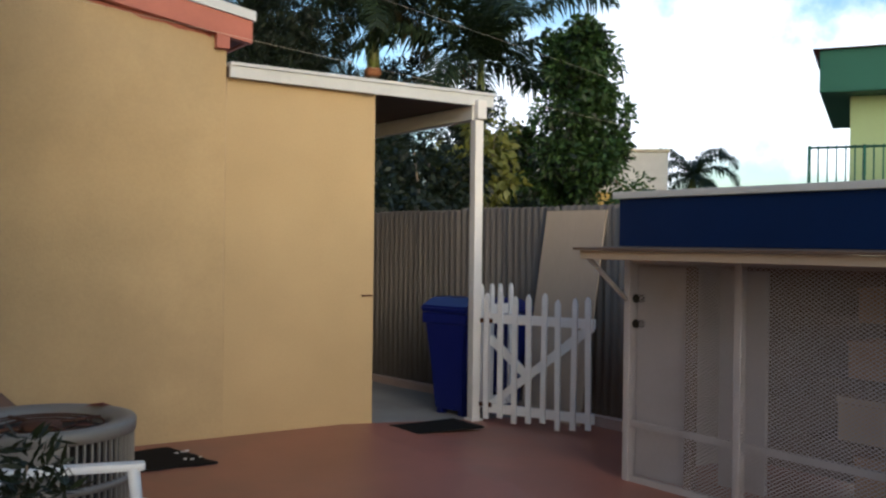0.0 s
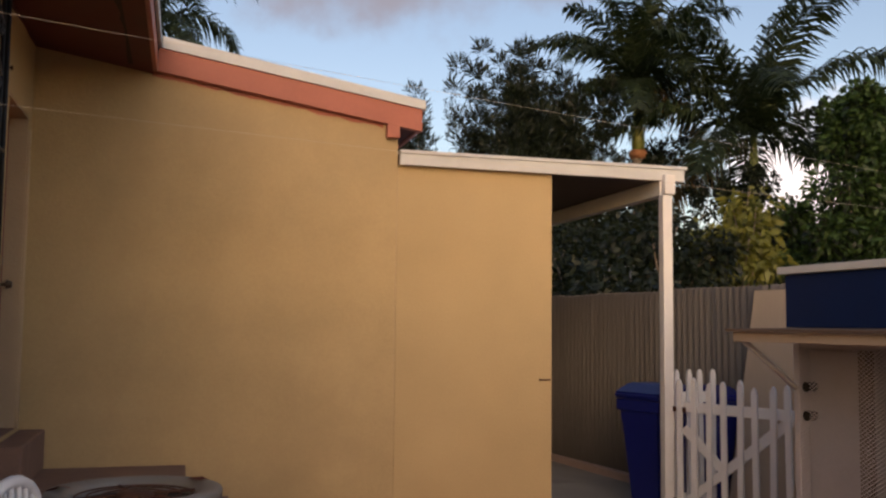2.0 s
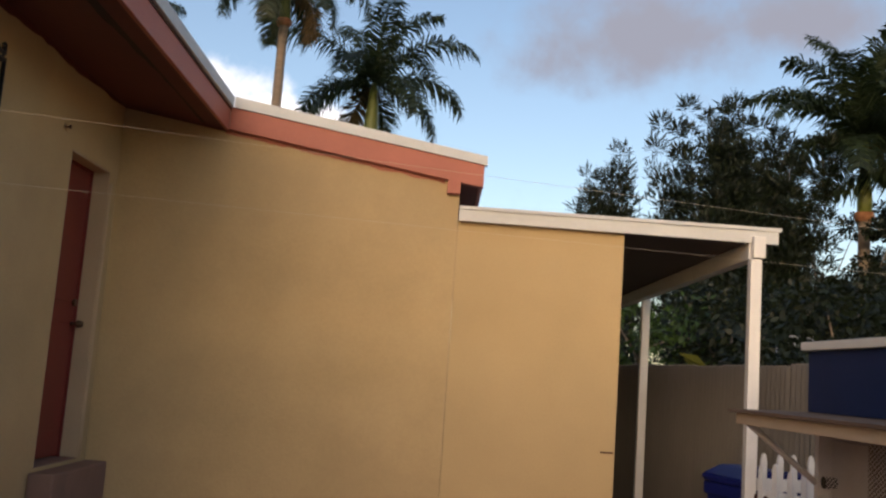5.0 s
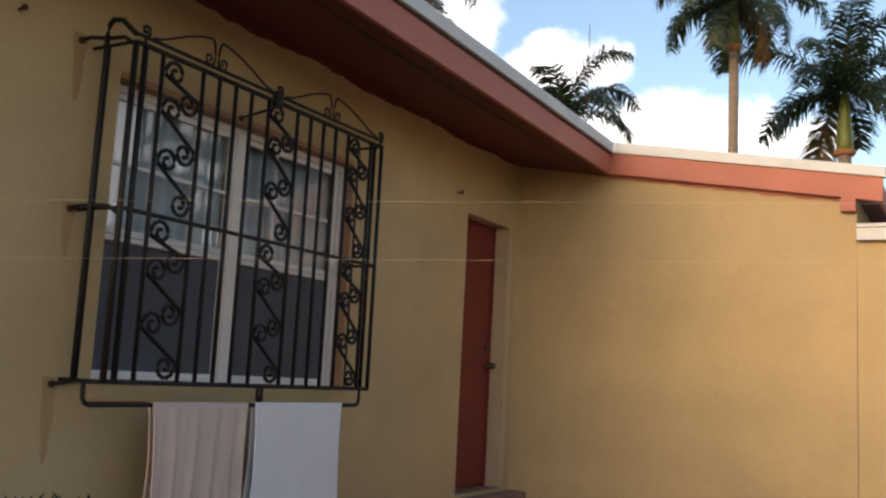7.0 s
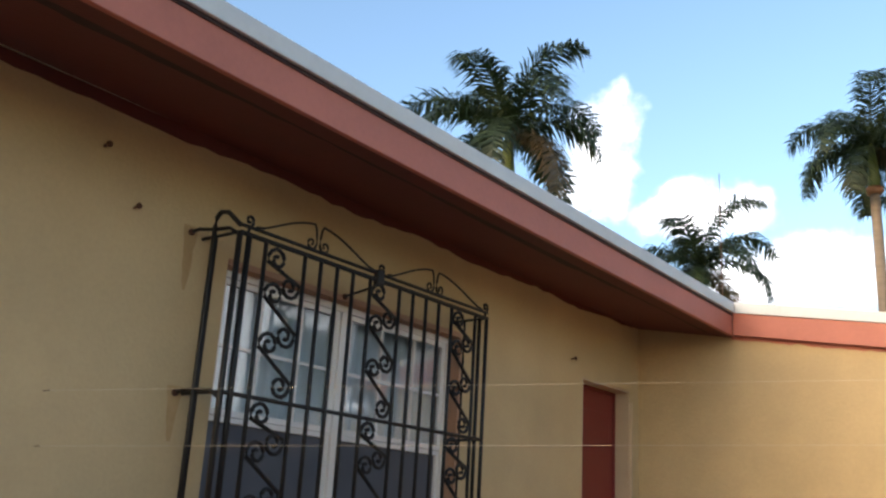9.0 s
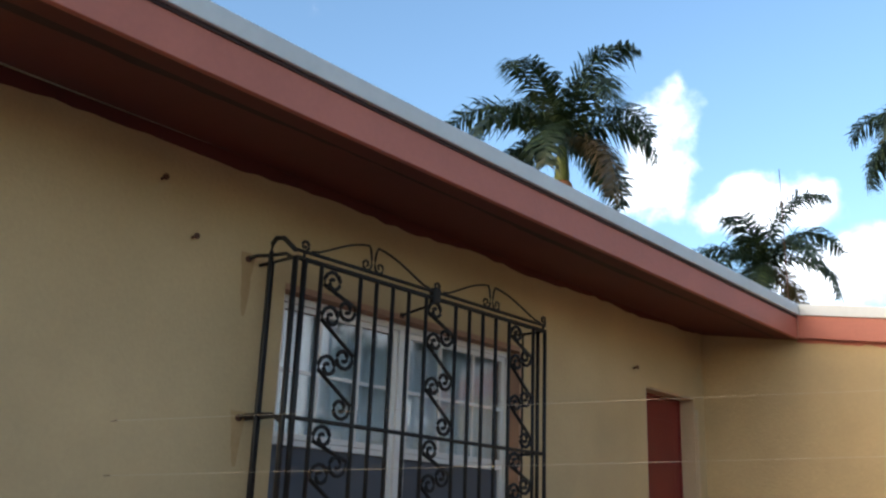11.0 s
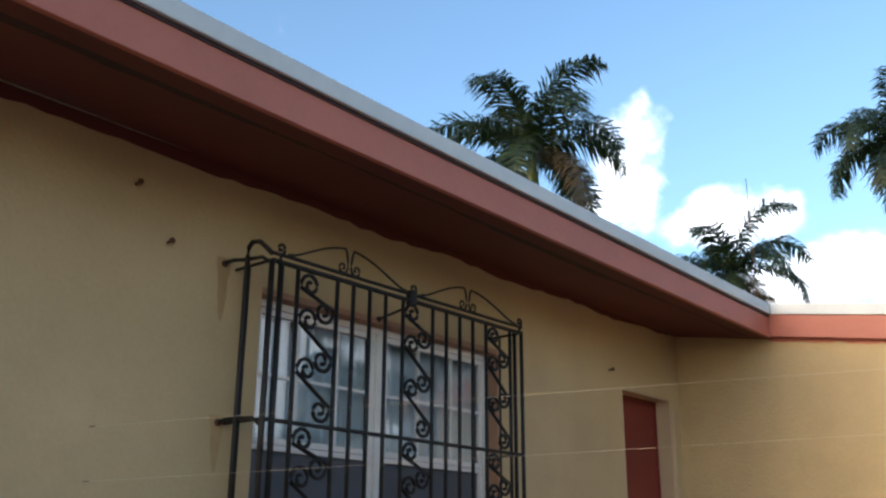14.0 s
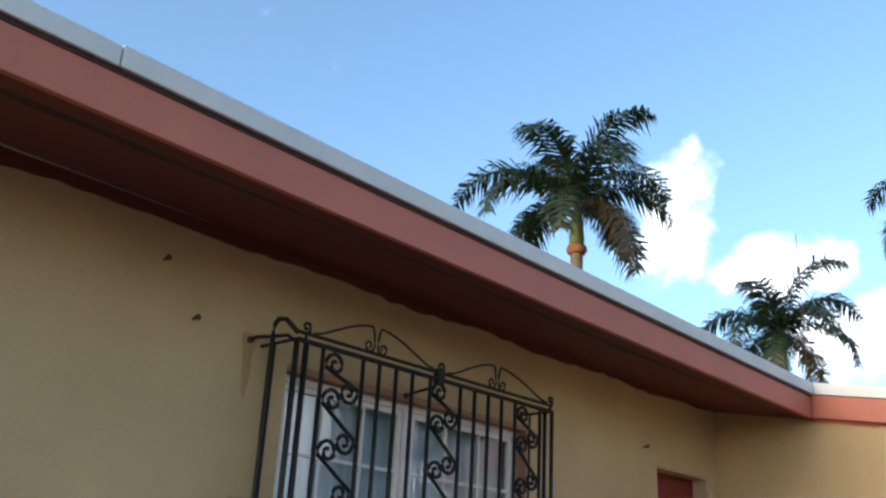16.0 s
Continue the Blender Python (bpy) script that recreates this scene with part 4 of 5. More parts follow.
# potted plant close to the chairs
pot = thing("potted_plant", "leafy shrub in a terracotta pot beside the chairs", "plant", (0.30, -4.62, 0.0))
bm = B()
lathe(bm, [(0.13, 0.0), (0.18, 0.30), (0.20, 0.31), (0.20, 0.35), (0.17, 0.35), (0.16, 0.31), (0.0001, 0.30)], 24, caps=False)
part("pot", bm, TERRACOTTA, pot)
rg = random.Random(11)
bm = B()
tips = []
for k in range(22):
    a, l = rg.uniform(0, 6.28), rg.uniform(0.03, 0.17)
    tip = (l * math.cos(a), l * math.sin(a), rg.uniform(0.5, 1.0))
    tube(bm, [(0.02 * math.cos(a), 0.02 * math.sin(a), 0.28), (tip[0] * 0.5, tip[1] * 0.5, 0.3 + (tip[2] - 0.3) * 0.6), tip], 0.007, 5, 0.003)
    tips.append((*tip, 0.075))
    tips.append((tip[0] * 0.7, tip[1] * 0.7, tip[2] * 0.8, 0.09))
part("stems", bm, BARK, pot)
bm = B()
leaf_cloud(bm, tips, 4200, 0.0125, rg, 4.2, 0.1)
part("foliage", bm, LEAF_DARK, pot)

# ---------------------------------------------------------------- fence of corrugated sheets
FP, FQ = Vector((5.43, 2.71)), Vector((5.93, -0.82))
FD = (FQ - FP).normalized()
FN = Vector((FD.y, -FD.x))          # towards the yard


def fence_at(s, off=0.0):
    p = FP + FD * s + FN * off
    return p.x, p.y


fence = thing("fence", "weathered grey corrugated sheet fence with a scalloped top", "fence", (0, 0, 0))
PITCH, AMP = 0.085, 0.016
panel_me = None
PW = PITCH * 8
for k in range(-9, 8):
    s0 = k * PW
    if panel_me is None:
        bm = B()
        nu = 8 * 8
        cols = []
        for i in range(nu + 1):
            u = i * PW / nu
            w = AMP * math.cos(2 * math.pi * u / PITCH)
            zt = 1.85 + 0.018 * abs(math.cos(math.pi * u / PITCH)) ** 0.7
            cols.append([bm.verts.new((u, w + o, z)) for o, z in ((-0.003, 0.0), (-0.003, zt), (0.003, zt), (0.003, 0.0))])
        for a, b in zip(cols, cols[1:]):
            for q in range(4):
                f = bm.faces.new((a[q], b[q], b[(q + 1) % 4], a[(q + 1) % 4]))
                f.smooth = q in (0, 2)
        panel_me = mesh_of("sheet", bm, FENCE)
    o = new("sheet", panel_me)
    o.parent = fence
    x, y = fence_at(s0)
    rgk = random.Random(k + 50)
    o.matrix_basis = pose(x, y, -0.06 + rgk.uniform(-0.012, 0.012), rgk.uniform(-0.5, 0.5), 0, math.degrees(math.atan2(FD.y, FD.x)))
bm = B()
a, b = fence_at(-6.2, -0.06), fence_at(5.4, -0.06)
tube(bm, [(a[0], a[1], 1.3), (b[0], b[1], 1.3)], 0.03, 6)
part("back_rail", bm, DARK_WOOD, fence)
kerb = thing("kerb", "low pinkish concrete kerb along the fence foot", "kerb", (0, 0, 0), kind="structure")
bm = B()
a0, a1, b0, b1 = fence_at(-6.0, 0.03), fence_at(-6.0, 0.12), fence_at(5.4, 0.03), fence_at(5.4, 0.12)
vs = [bm.verts.new((*p, z)) for z in (-0.35, -0.045) for p in (a0, a1, b1, b0)]
for q in ((0, 1, 2, 3), (4, 5, 6, 7), (0, 1, 5, 4), (1, 2, 6, 5), (2, 3, 7, 6), (3, 0, 4, 7)):
    bm.faces.new([vs[i] for i in q])
bmesh.ops.recalc_face_normals(bm, faces=bm.faces[:])
part("strip", bm, KERB, kerb)

# board leaning on the fence
board = thing("leaning_board", "large beige board leaning against the fence", "board", (0, 0, 0))
bm = B()
lo_a, lo_b, hi_a, hi_b = (5.50, 0.16), (5.62, -0.52), (5.765, 0.12), (5.86, -0.57)
zl = floor_z(5.5) - 0.012
quad = [Vector((*lo_a, zl)), Vector((*lo_b, zl)), Vector((*hi_b, 1.76)), Vector((*hi_a, 1.76))]
nrm = (quad[1] - quad[0]).cross(quad[3] - quad[0]).normalized() * 0.02
vs = [bm.verts.new(p) for p in quad] + [bm.verts.new(p + nrm) for p in quad]
for q in ((0, 1, 2, 3), (4, 5, 6, 7), (0, 1, 5, 4), (1, 2, 6, 5), (2, 3, 7, 6), (3, 0, 4, 7)):
    bm.faces.new([vs[i] for i in q])
bmesh.ops.recalc_face_normals(bm, faces=bm.faces[:])
part("sheet", bm, PLY, board)

# ---------------------------------------------------------------- wheelie bins
def wheelie_bin(at, turn, label):
    c = thing("wheelie_bin", label, "bin", at, turn, "wheelie bins")
    bm = B()
    prof = [(0.17, 0.21, 0.05), (0.20, 0.25, 0.5), (0.235, 0.285, 0.86)]
    rings = [[bm.verts.new(p) for p in ((-a, -b, z), (a, -b, z), (a, b, z), (-a, b, z))] for a, b, z in prof]
    for p, q in zip(rings, rings[1:]):
        for i in range(4):
            bm.faces.new((p[i], p[(i + 1) % 4], q[(i + 1) % 4], q[i]))
    bm.faces.new(rings[0][::-1])
    bm.faces.new(rings[-1])
    bmesh.ops.bevel(bm, geom=bm.edges[:], offset=0.018, segments=2, affect="EDGES")
    part("body", bm, BIN_BLUE, c)
    bm = B()
    box(bm, -0.255, 0.255, -0.30, 0.305, 0.83, 0.93, 0.02)
    part("rim", bm, BIN_BLUE, c)
    bm = B()
    prism(bm, [(-0.315, 0.935), (0.31, 0.935), (0.31, 0.985), (0.12, 1.06), (-0.14, 1.06), (-0.315, 0.985)], "x", -0.265, 0.265)
    bmesh.ops.bevel(bm, geom=bm.edges[:], offset=0.016, segments=2, affect="EDGES")
    part("lid", bm, BIN_BLUE, c)
    bm = B()
    tube(bm, [(-0.2, 0.34, 0.96), (0.2, 0.34, 0.96)], 0.018, 8)
    for sx in (-0.2, 0.2):
        tube(bm, [(sx, 0.29, 0.95), (sx, 0.34, 0.96)], 0.016, 8)
    part("handle", bm, BIN_BLUE, c)
    for sx in (-0.23, 0.23):
        bm = B()
        tube(bm, [(sx - 0.025, 0.22, 0.11), (sx + 0.025, 0.22, 0.11)], 0.11, 16)
        part("wheel", bm, RUBBER, c)
    for sx in (-0.12, 0.12):
        bm = B()
        box(bm, sx - 0.03, sx + 0.03, -0.2, -0.12, 0.0, 0.08, 0.008)
        part("foot", bm, BIN_BLUE, c)
    return c


wheelie_bin((5.03, 0.42, floor_z(5.03) - 0.012), -72, "blue plastic wheelie bin with closed lid under the carport")
wheelie_bin((5.38, 0.47, floor_z(5.38) - 0.012), 12, "blue plastic wheelie bin standing behind the picket gate")

# ---------------------------------------------------------------- picket gate, standing open
gate = thing("picket_gate", "white painted wooden picket gate standing open beside the post", "gate", (4.88, -0.09, floor_z(4.88) + 0.03), math.degrees(math.atan2(-0.835, 0.40)))
GW = 1.02
for z in (0.09, 0.86):
    bm = B()
    box(bm, 0.0, GW, 0.0, 0.03, z - 0.04, z + 0.04, 0.004)
    part("rail", bm, GATE_WHITE, gate)
picket_me = None
for k in range(8):
    if picket_me is None:
        bm = B()
        prism(bm, [(-0.023, 0.0), (0.023, 0.0), (0.023, 1.03), (0.014, 1.065), (0.0, 1.08), (-0.014, 1.065), (-0.023, 1.03)], "y", -0.024, -0.002)
        picket_me = mesh_of("picket", bm, GATE_WHITE)
    o = new("picket", picket_me)
    o.parent = gate
    o.matrix_basis = pose(0.04 + k * 0.134, 0, 0.02 * math.sin(k * 2.1) - (0.015 if k > 4 else 0), 0, 0.8 * math.sin(k * 3.3), 0)
bm = B()
prism(bm, [(0.02, 0.12), (0.08, 0.09), (1.0, 0.80), (0.96, 0.87)], "y", 0.032, 0.056)
part("brace", bm, GATE_WHITE, gate)
bm = B()
prism(bm, [(0.02, 0.66), (0.07, 0.72), (0.42, 0.42), (0.38, 0.36)], "y", 0.032, 0.054)
part("short_brace", bm, GATE_WHITE, gate)
for z in (0.12, 0.84):
    bm = B()
    box(bm, -0.05, 0.09, -0.012, 0.0, z - 0.02, z + 0.02, 0.003)
    part("hinge", bm, RUST, gate)
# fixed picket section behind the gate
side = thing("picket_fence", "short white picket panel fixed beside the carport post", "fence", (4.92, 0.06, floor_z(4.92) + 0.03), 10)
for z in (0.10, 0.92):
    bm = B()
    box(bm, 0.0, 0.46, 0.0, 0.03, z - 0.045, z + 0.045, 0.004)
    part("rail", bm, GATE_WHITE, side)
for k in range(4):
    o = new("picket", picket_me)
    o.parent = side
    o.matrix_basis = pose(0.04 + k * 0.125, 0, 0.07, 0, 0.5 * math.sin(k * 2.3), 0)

# ---------------------------------------------------------------- mesh-fronted shed with blue parapet
SU = Vector((0.05, -1.0)).normalized()
shed = thing("garden_shed", "low white shed with expanded metal mesh front and navy blue parapet", "shed", (4.44, -2.27, floor_z(4.44)), math.degrees(math.atan2(SU.y, SU.x)))
# local x runs along the front, local -y faces the yard
SL, SD, SH = 4.6, 1.15, 1.44
for x in (0.0, 0.84, 1.8, 2.8, 3.7, SL - 0.05):
    bm = B()
    box(bm, x, x + 0.05, -0.03, 0.02, 0.0, SH, 0.004)
    part("front_post", bm, SHED_PAINT, shed)
for z in (0.0, 0.35, SH - 0.05):
    bm = B()
    box(bm, 0.05, SL - 0.05, -0.022, 0.012, z, z + 0.04, 0.003)
    part("front_rail", bm, SHED_PAINT, shed)
bm = B()
box(bm, 0.0, SL, SD, SD + 0.04, 0.0, SH)
part("back_wall", bm, DARK_WOOD, shed)
for x in (0.0, SL - 0.04):
    bm = B()
    box(bm, x, x + 0.04, 0.022, SD, 0.0, SH)
    part("side_wall", bm, SHED_PAINT, shed)
bm = B()
box(bm, 0.06, 0.47, 0.03, 0.06, 0.04, SH - 0.07, 0.004)
sdoor = part("door", bm, SHED_PAINT, shed, "plain white shed door with two knobs")
for z in (1.17, 1.01):
    bm = B()
    tube(bm, [(0.10, 0.03, z), (0.10, -0.03, z)], 0.028, 12)
    part("knob", bm, IRON, sdoor)
bm = B()
box(bm, 0.47, 0.52, 0.0, 0.06, 0.04, SH - 0.06, 0.003)
part("door_jamb", bm, DARK_WOOD, shed)
bm = B()
box(bm, 0.53, 0.86, 0.25, 0.28, 0.04, SH - 0.08, 0.003)
part("inner_panel", bm, SHED_PAINT, shed)
for z in (0.35, 0.72, 1.05):
    bm = B()
    box(bm, 0.9, SL - 0.06, 0.55, SD - 0.005, z, z + 0.025)
    part("shelf", bm, DARK_WOOD, shed)
bm = B()
step, half = 0.036, 0.0031
for sgn in (1, -1):
    k = -60
    x_lo, x_hi, z_lo, z_hi = 0.05, SL - 0.06, 0.04, SH - 0.05
    slope = 0.62 * sgn
    c = z_lo - slope * x_hi if sgn > 0 else z_lo + 0.0
    c_end = z_hi - slope * x_lo if sgn > 0 else z_hi - slope * x_hi
    while c < c_end:
        xs = sorted(((z_lo - c) / slope, (z_hi - c) / slope))
        xa, xb = max(x_lo, xs[0]), min(x_hi, xs[1])
        if xb - xa > 0.02:
            za, zb = slope * xa + c, slope * xb + c
            yy = -0.026 - (0.002 if sgn > 0 else 0)
            v = [bm.verts.new(p) for p in ((xa, yy, za - half), (xb, yy, zb - half), (xb, yy, zb + half), (xa, yy, za + half))]
            bm.faces.new(v)
        c += step * 0.62
mesh_ob = part("mesh_screen", bm, SHED_PAINT, shed, "white expanded metal diamond mesh")
tagged(mesh_ob, kind="stuff")
bm = B()
prism(bm, [(-0.46, 1.475), (0.05, 1.485), (SD + 0.1, 1.52), (SD + 0.1, 1.535), (0.05, 1.50), (-0.46, 1.49)], "x", -0.03, SL + 0.1)
part("awning_sheet", bm, DARK_WOOD, shed, "thin dark awning sheet")
bm = B()
box(bm, 0.0, SL, -0.43, -0.39, 1.42, 1.473, 0.004)
part("awning_batten", bm, PLY, shed)
for x in (0.02, 2.0):
    bm = B()
    tube(bm, [(x, -0.03, 1.16), (x, -0.38, 1.43)], 0.016, 6)
    part("awning_brace", bm, SHED_PAINT, shed)
bm = B()
box(bm, -0.02, SL, -0.06, -0.02, 1.50, 1.80, 0.003)
part("parapet", bm, BOARD_BLUE, shed, "navy blue painted parapet board")
bm = B()
box(bm, -0.02, 0.02, -0.02, SD, 1.55, 1.80, 0.003)
part("parapet_end", bm, BOARD_BLUE, shed)
bm = B()
box(bm, -0.06, SL + 0.03, -0.085, SD + 0.05, 1.803, 1.845, 0.005)
part("coping", bm, ROOF_WHITE, shed, "white coping along the roof edge")
rg = random.Random(21)
for i, (x, z, w, h, col) in enumerate(((1.1, 0.375, 0.3, 0.26, PLY), (1.5, 0.375, 0.36, 0.3, LINTEL), (2.0, 0.375, 0.3, 0.24, LINTEL), (1.15, 0.745, 0.28, 0.22, LINTEL), (1.6, 0.745, 0.34, 0.27, YELLOW_FAR),
                                       (2.1, 0.745, 0.3, 0.2, PLY), (1.2, 1.075, 0.3, 0.2, LINTEL), (1.75, 1.075, 0.4, 0.26, PLY), (1.2, 0.0, 0.4, 0.3, LINTEL), (1.85, 0.0, 0.4, 0.28, PLY))):
    bx = thing("storage_box", "brown storage box standing in the mesh shed", "box")
    bx.matrix_basis = shed.matrix_basis @ pose(x, 0.78, z, 0, 0, rg.uniform(-6, 6))
    tagged(bx, group="boxes in the shed")
    bm = B()
    box(bm, 0, w, -0.15, 0.15, 0.0, h * 0.86, 0.008)
    part("carton", bm, col, bx)
    bm = B()
    box(bm, -0.006, w + 0.006, -0.156, 0.156, h * 0.86, h, 0.006)
    part("lid", bm, col, bx)

# ---------------------------------------------------------------- palms and trees beyond the fence
def palm(at, crown_z, frond, count, seed, label, trunk_r=0.16, shaft=1.3, droop=1.0, dry=1, stiff=0.0):
    """A royal palm: ringed trunk, green crownshaft and arching feather leaves. at is the crown's place over the ground."""
    rg = random.Random(seed)
    z0 = -0.34
    t = thing("palm_tree", label, "palm tree", (at[0], at[1], z0), group="royal palms")
    top = crown_z - z0
    bm = B()
    n = 26
    for i in range(n):
        a, b = (top - shaft) * i / n, (top - shaft) * (i + 1) / n
        r = trunk_r * (1.15 - 0.35 * i / n)
        lathe(bm, [(r, a), (r * 1.03, a + 0.02), (r * 0.98, b)], 10, caps=False)
    part("trunk", bm, BARK, t)
    bm = B()
    lathe(bm, [(trunk_r * 0.95, top - shaft), (trunk_r * 1.05, top - shaft * 0.8), (trunk_r * 0.75, top - shaft * 0.35), (trunk_r * 0.4, top + 0.05)], 12)
    part("crownshaft", bm, SHAFT, t, "smooth green crownshaft")
    if dry:
        bm = B()
        lathe(bm, [(trunk_r * 1.1, top - shaft - 0.16), (trunk_r * 1.45, top - shaft - 0.05), (trunk_r * 1.25, top - shaft + 0.08)], 12)
        part("husk", bm, HUSK, t, "orange-brown husk ring")
    for k in range(count):
        az = 2.399 * k + rg.uniform(-0.25, 0.25)
        f = (k + 0.5) / count
        rise = 1.35 - 1.75 * f + rg.uniform(-0.1, 0.1) + stiff
        length = frond * rg.uniform(0.85, 1.1) * (0.85 + 0.3 * math.sin(math.pi * min(1, f + 0.2)))
        pts, p, ang = [], Vector((0, 0, top - 0.05)), rise
        seg = 14
        for i in range(seg + 1):
            pts.append(p.copy())
            st = length / seg
            p = p + Vector((math.cos(az) * math.cos(ang), math.sin(az) * math.cos(ang), math.sin(ang))) * st
            ang -= droop * (0.05 + 0.16 * i / seg) * (0.75 + 0.5 * max(0, math.cos(ang)))
        bm = B()
        tube(bm, pts, 0.028, 5, 0.006)
        side = Vector((-math.sin(az), math.cos(az), 0))
        m = 96
        for i in range(4, m):
            u = i / m * seg
            j = min(int(u), seg - 1)
            q = pts[j].lerp(pts[j + 1], u - j)
            d = (pts[j + 1] - pts[j]).normalized()
            up = side.cross(d)
            ll = frond * 0.25 * (math.sin(math.pi * (0.12 + 0.82 * i / m)) ** 0.6) * rg.uniform(0.8, 1.15)
            for sg in (-1, 1):
                w = (side * sg * rg.uniform(0.65, 0.95) + d * rg.uniform(0.35, 0.6) + up * rg.uniform(-0.25, 0.5)).normalized()
                mid = q + w * ll * 0.55
                end = q + w * ll * 0.92 - Vector((0, 0, ll * rg.uniform(0.12, 0.5)))
                wd = d * 0.024 * (frond / 2.6)
                v = [bm.verts.new(x) for x in (q - wd * 0.6, q + wd * 0.6, mid + wd, end, mid - wd)]
                bm.faces.new((v[0], v[1], v[2], v[4]))
                bm.faces.new((v[4], v[2], v[3]))
        mat = FROND_DRY if dry and k == count - 1 else FROND
        part("frond", bm, mat, t, "drying brown frond" if mat is FROND_DRY else "")
    return t


palm((15.9, 15.4), 6.7, 4.5, 15, 1, "tall royal palm with an orange husk below its crownshaft", 0.17, 2.2, 0.75, stiff=0.22)
palm((13.2, 16.9), 8.3, 3.3, 22, 2, "bushy royal palm with dark arching fronds behind the fence", 0.18, 2.0, 0.72, stiff=0.28)
palm((-0.73, 29.0), 12.6, 4.3, 15, 3, "royal palm with drooping dark fronds behind the house roof", 0.28, 2.2, 0.9, stiff=0.1)
palm((-3.2, 22.3), 13.9, 3.2, 17, 4, "tall slender royal palm with a bare grey trunk", 0.18, 1.5, 1.15)
palm((-7.4, 18.82), 9.6, 2.9, 12, 5, "small royal palm with pale sunlit fronds above the roof edge", 0.16, 1.4, 1.15, stiff=0.1)
palm((-10.2, 12.7), 12.2, 3.6, 14, 6, "large royal palm crown rising above the eave", 0.2, 1.4, 1.1, stiff=0.1)
palm((23.2, 14.0), 3.7, 1.9, 12, 7, "small distant palm beside a cream building", 0.14, 0.8, 1.2, dry=0)


def clumps(rg, cx, cy, cz, rx, ry, rz, n, r0, r1):
    out = []
    for _ in range(n):
        d = Vector((rg.gauss(0, 1), rg.gauss(0, 1), rg.gauss(0, 1))).normalized() * rg.random() ** 0.45
        out.append((cx + d.x * rx, cy + d.y * ry, cz + d.z * rz, rg.uniform(r0, r1)))
    return out


rg = random.Random(31)
# dense round tree beyond the fence
tree("broadleaf_tree", "dense rounded green tree behind the fence", (15.9, 11.4, -0.34), 7.2, 0.2,
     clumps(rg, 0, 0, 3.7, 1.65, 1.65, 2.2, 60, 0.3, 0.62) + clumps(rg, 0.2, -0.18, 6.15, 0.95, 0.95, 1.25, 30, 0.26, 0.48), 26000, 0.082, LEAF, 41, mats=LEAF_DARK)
# feathery dark trees
for at, h, w, seed in (((8.9, 16.2), 9.5, 1.4, 51), ((10.9, 16.6), 9.1, 1.6, 52), ((6.5, 18.5), 7.9, 0.5, 53), ((7.15, 18.6), 8.5, 0.5, 54)):
    r2 = random.Random(seed)
    cs = []
    for k in range(30):
        a, q = r2.uniform(0, 6.28), w * r2.random() ** 0.6
        x, y, hh = q * math.cos(a), q * math.sin(a), h * r2.uniform(0.7, 1.02) * (1 - 0.12 * q / w)
        for i in range(9):
            cs.append((x + r2.uniform(-0.1, 0.1), y + r2.uniform(-0.1, 0.1), hh * (0.4 + 0.6 * i / 8), 0.5 - 0.038 * i))
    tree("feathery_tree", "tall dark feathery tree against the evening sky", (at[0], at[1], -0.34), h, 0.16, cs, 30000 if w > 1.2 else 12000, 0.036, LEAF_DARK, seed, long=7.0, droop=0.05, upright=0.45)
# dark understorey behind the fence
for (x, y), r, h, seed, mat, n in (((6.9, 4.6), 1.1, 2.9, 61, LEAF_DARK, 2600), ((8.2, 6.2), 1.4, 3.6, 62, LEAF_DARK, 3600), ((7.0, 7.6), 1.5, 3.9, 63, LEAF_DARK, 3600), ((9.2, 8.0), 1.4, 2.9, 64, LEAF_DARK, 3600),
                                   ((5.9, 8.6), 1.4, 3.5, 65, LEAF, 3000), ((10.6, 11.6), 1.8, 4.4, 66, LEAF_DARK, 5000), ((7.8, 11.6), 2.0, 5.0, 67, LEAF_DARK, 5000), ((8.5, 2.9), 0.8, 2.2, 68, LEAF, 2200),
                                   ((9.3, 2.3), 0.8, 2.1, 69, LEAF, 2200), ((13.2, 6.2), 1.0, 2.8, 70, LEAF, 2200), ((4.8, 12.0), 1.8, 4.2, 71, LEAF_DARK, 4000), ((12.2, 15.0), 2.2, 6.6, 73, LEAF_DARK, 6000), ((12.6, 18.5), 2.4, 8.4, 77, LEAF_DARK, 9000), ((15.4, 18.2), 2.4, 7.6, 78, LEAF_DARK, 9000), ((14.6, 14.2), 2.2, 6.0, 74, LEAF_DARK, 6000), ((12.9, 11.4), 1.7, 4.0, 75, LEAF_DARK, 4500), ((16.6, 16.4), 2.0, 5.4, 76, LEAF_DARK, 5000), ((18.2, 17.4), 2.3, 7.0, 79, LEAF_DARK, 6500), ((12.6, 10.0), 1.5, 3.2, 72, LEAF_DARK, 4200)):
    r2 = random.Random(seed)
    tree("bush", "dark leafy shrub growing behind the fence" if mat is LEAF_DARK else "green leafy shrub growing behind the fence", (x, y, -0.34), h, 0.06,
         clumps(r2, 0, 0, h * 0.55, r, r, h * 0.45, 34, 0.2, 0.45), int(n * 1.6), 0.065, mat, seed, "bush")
r2 = random.Random(81)
tree("croton_bush", "yellow and green variegated shrub behind the fence", (11.2, 8.9, -0.34), 4.0, 0.07,
     clumps(r2, 0, 0, 3.2, 0.8, 0.8, 1.0, 20, 0.22, 0.42), 1700, 0.10, LEAF_YELLOW, 81, "bush", long=2.0, droop=0.35)
r2 = random.Random(82)
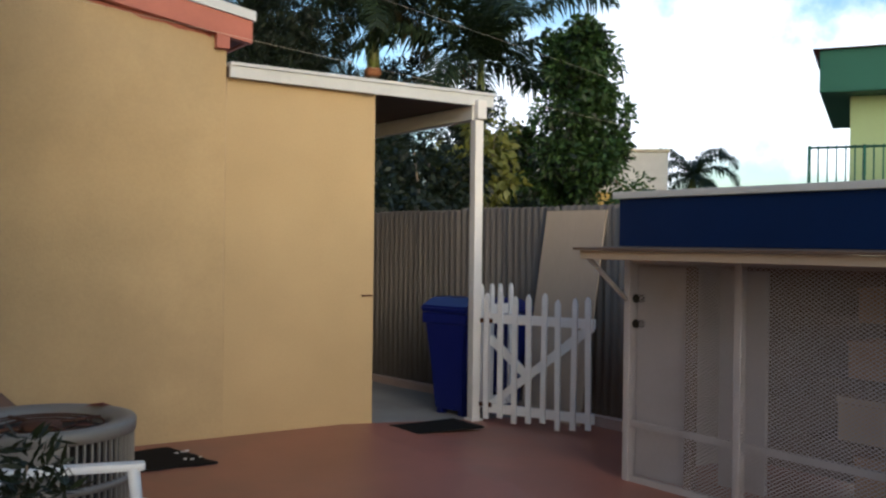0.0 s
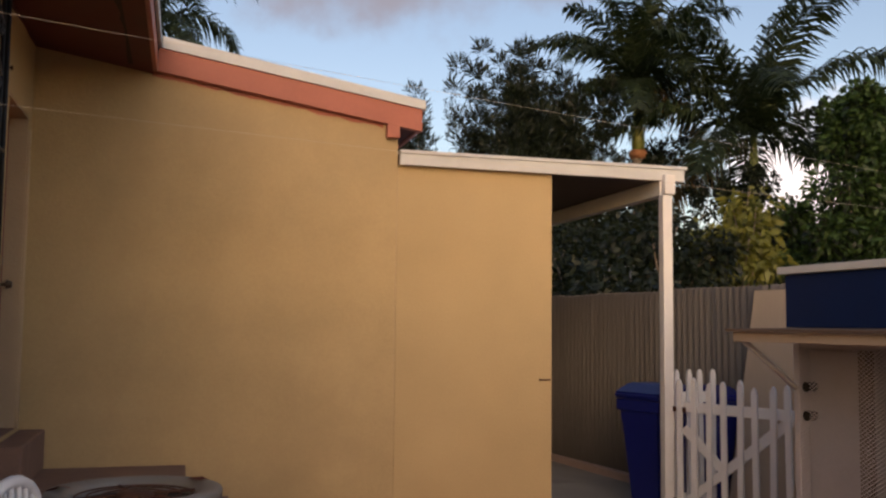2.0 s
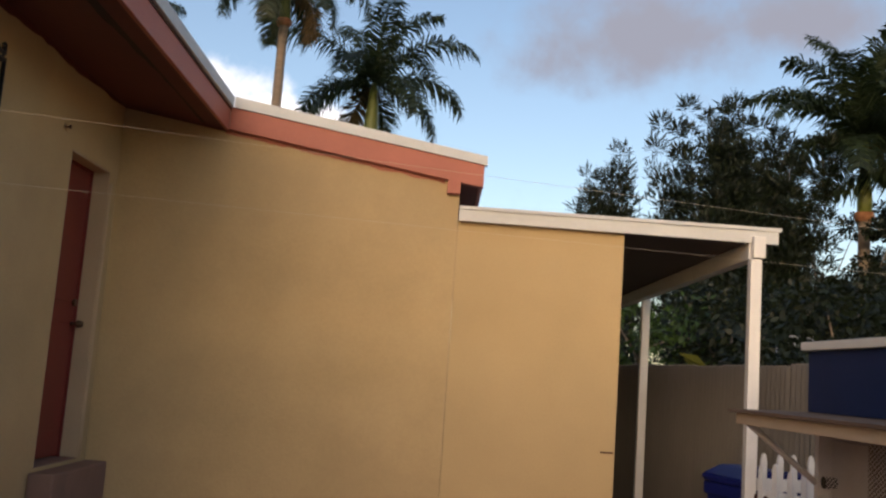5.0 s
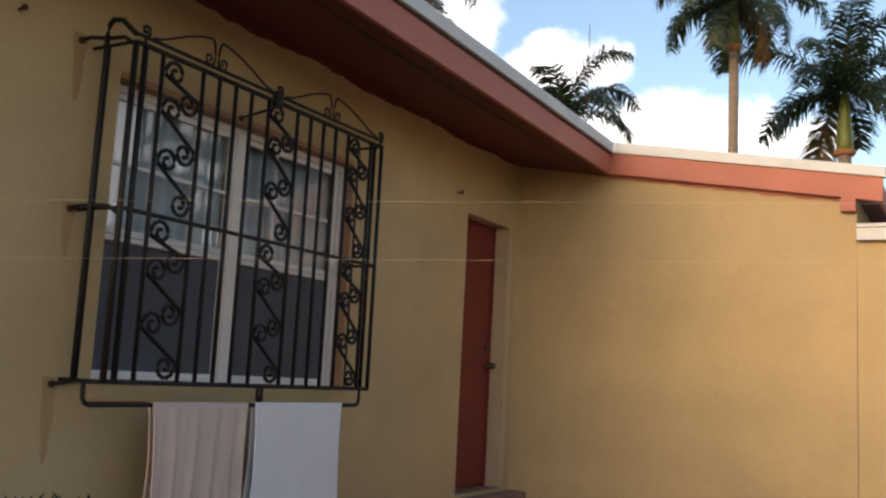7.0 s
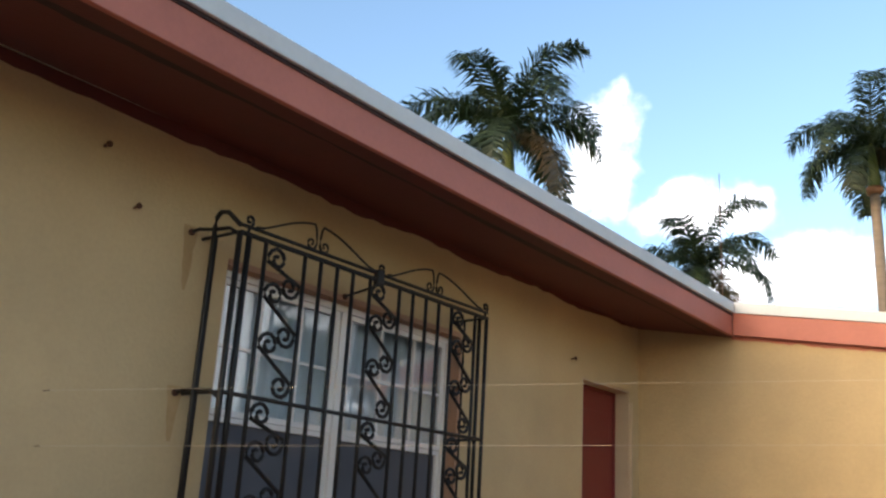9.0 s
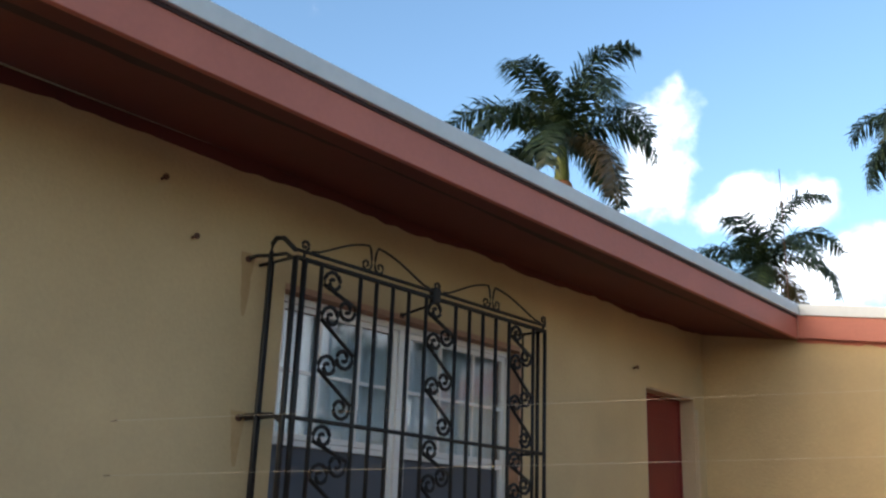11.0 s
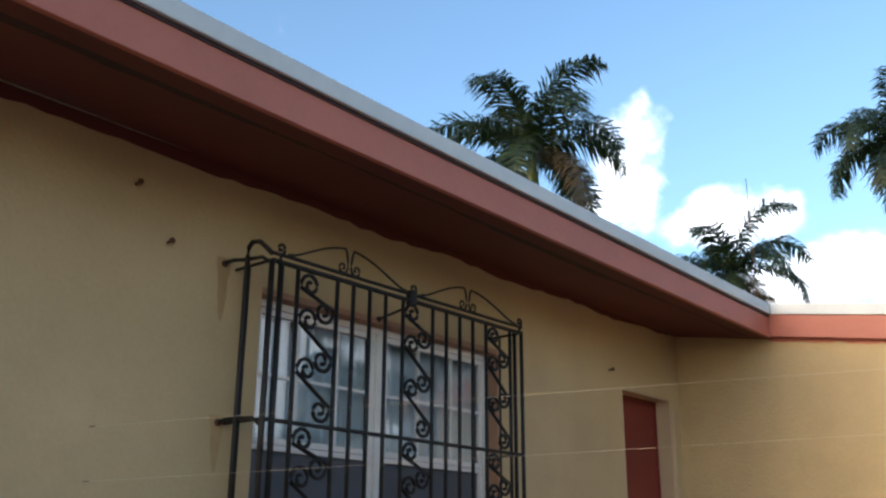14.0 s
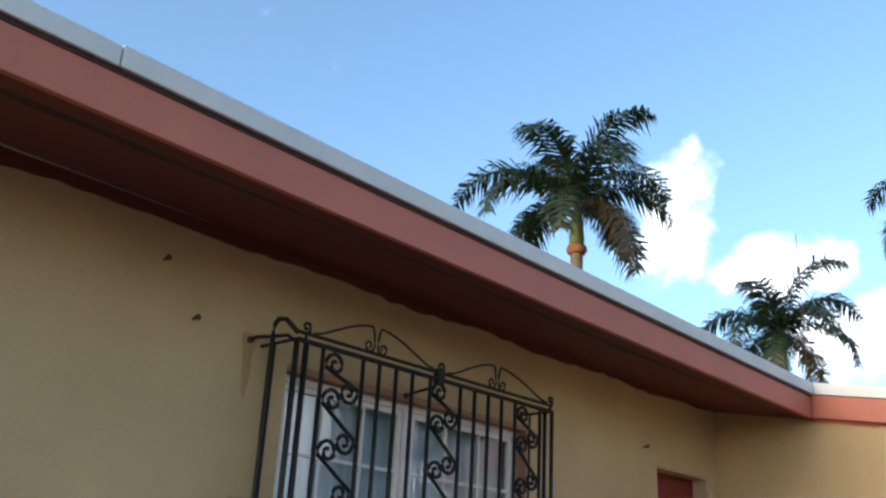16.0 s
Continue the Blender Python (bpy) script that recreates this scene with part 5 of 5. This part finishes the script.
tree("banana_bush", "bright broad-leaved plant in the carport gap", (6.15, 6.4, -0.34), 2.4, 0.05,
     clumps(r2, 0, 0, 1.7, 0.45, 0.45, 0.6, 10, 0.15, 0.3), 130, 0.17, LEAF_YELLOW, 82, "bush", long=3.2, droop=0.5)


# ---------------------------------------------------------------- distant houses
def house_window(parent, x, z, w, h, y):
    bm = B()
    box(bm, x, x + w, y - 0.05, y + 0.02, z, z + h)
    f = part("window", bm, WHITE, parent)
    bm = B()
    box(bm, x + 0.08, x + w - 0.08, y - 0.06, y - 0.045, z + 0.08, z + h - 0.08)
    part("pane", bm, SCREEN, f)


# local x along the facade, local -y towards the yard
h1 = thing("distant_house", "two-storey cream house with a flat white parapet, far beyond the trees", "house", (19.6, 14.9, -0.5), -38)
bm = B()
box(bm, -2.5, 2.1, 0, 5, 0, 3.55)
part("wall", bm, YELLOW_FAR, h1)
bm = B()
box(bm, -2.7, 2.35, -0.25, 5.2, 3.55, 4.75, 0.03)
part("parapet", bm, ROOF_WHITE, h1)
bm = B()
box(bm, -2.75, 2.4, -0.3, 5.25, 4.75, 4.85, 0.02)
part("coping", bm, CREAM, h1)
for x in (-1.9, -0.2, 1.2):
    house_window(h1, x, 1.6, 0.8, 1.2, 0)

h2 = thing("distant_house", "two-storey pale green house with dark green fascia and balcony", "house", (21.0, 5.95, -0.6), -58)
bm = B()
box(bm, -0.95, 8, 0, 6, 0, 5.65)
part("wall", bm, LIME_FAR, h2)
bm = B()
box(bm, -1.6, 8.5, -0.8, 6.5, 5.65, 6.65, 0.03)
part("eave", bm, GREEN_FAR, h2, "dark green boxed eave")
bm = B()
prism(bm, [(-0.95, 6.65), (6.6, 6.65), (2.8, 7.0)], "x", -1.75, 8.6)
part("roof", bm, RED_ROOF, h2)
bm = B()
box(bm, -1.8, 8, -1.6, 0, 2.75, 2.95, 0.02)
balc = part("balcony", bm, GREEN_FAR, h2)
for i in range(26):
    bm = B()
    x = -1.75 + i * 0.19
    tube(bm, [(x, -1.55, 2.95), (x, -1.55, 4.35)], 0.018 if i % 6 else 0.04, 5)
    part("baluster", bm, GREEN_FAR, balc)
bm = B()
tube(bm, [(-1.75, -1.55, 4.3), (6, -1.55, 4.3)], 0.03, 5)
part("handrail", bm, GREEN_FAR, balc)
house_window(h2, 1.6, 3.2, 1.1, 1.3, 0)
h3 = thing("distant_house", "low house with a faded red roof and dark green edge", "house", (16.8, 5.25, -0.6), -58)
bm = B()
box(bm, -2.0, 7, 0, 4, 0, 2.55)
part("wall", bm, CREAM, h3)
bm = B()
box(bm, -2.2, 7.2, -0.35, 4.3, 2.55, 2.72, 0.02)
part("eave", bm, GREEN_FAR, h3)
bm = B()
prism(bm, [(-0.38, 2.72), (4.32, 2.72), (1.9, 3.15)], "x", -1.4, 7.25)
part("roof", bm, RED_ROOF, h3)

# white railing seen through the carport
rail = thing("garden_railing", "short white railing among the shrubs beyond the fence", "railing", (7.65, 7.4, -0.34), -25)
for i in range(7):
    bm = B()
    tube(bm, [(i * 0.085, 0, 0), (i * 0.085, 0, 2.76)], 0.014, 5)
    part("baluster", bm, WHITE, rail)
for z in (2.44, 2.76):
    bm = B()
    box(bm, -0.04, 0.56, -0.02, 0.02, z, z + 0.04)
    part("rail", bm, WHITE, rail)

# antenna behind the roof
ant = thing("antenna", "thin antenna mast behind the house roof", "antenna", (-6.0, 17.0, -0.34))
bm = B()
tube(bm, [(0, 0, 0), (0, 0, 12.0)], 0.02, 5, 0.01)
part("mast", bm, RUST, ant)

# plain neighbouring walls that close the yard behind the camera
bm = B()
box(bm, -3.0, 9.2, -13.4, -13.2, -0.4, 1.9)
tagged(part("wall_south", bm, STUCCO), "plain low yellow stucco boundary wall", "wall", kind="structure")
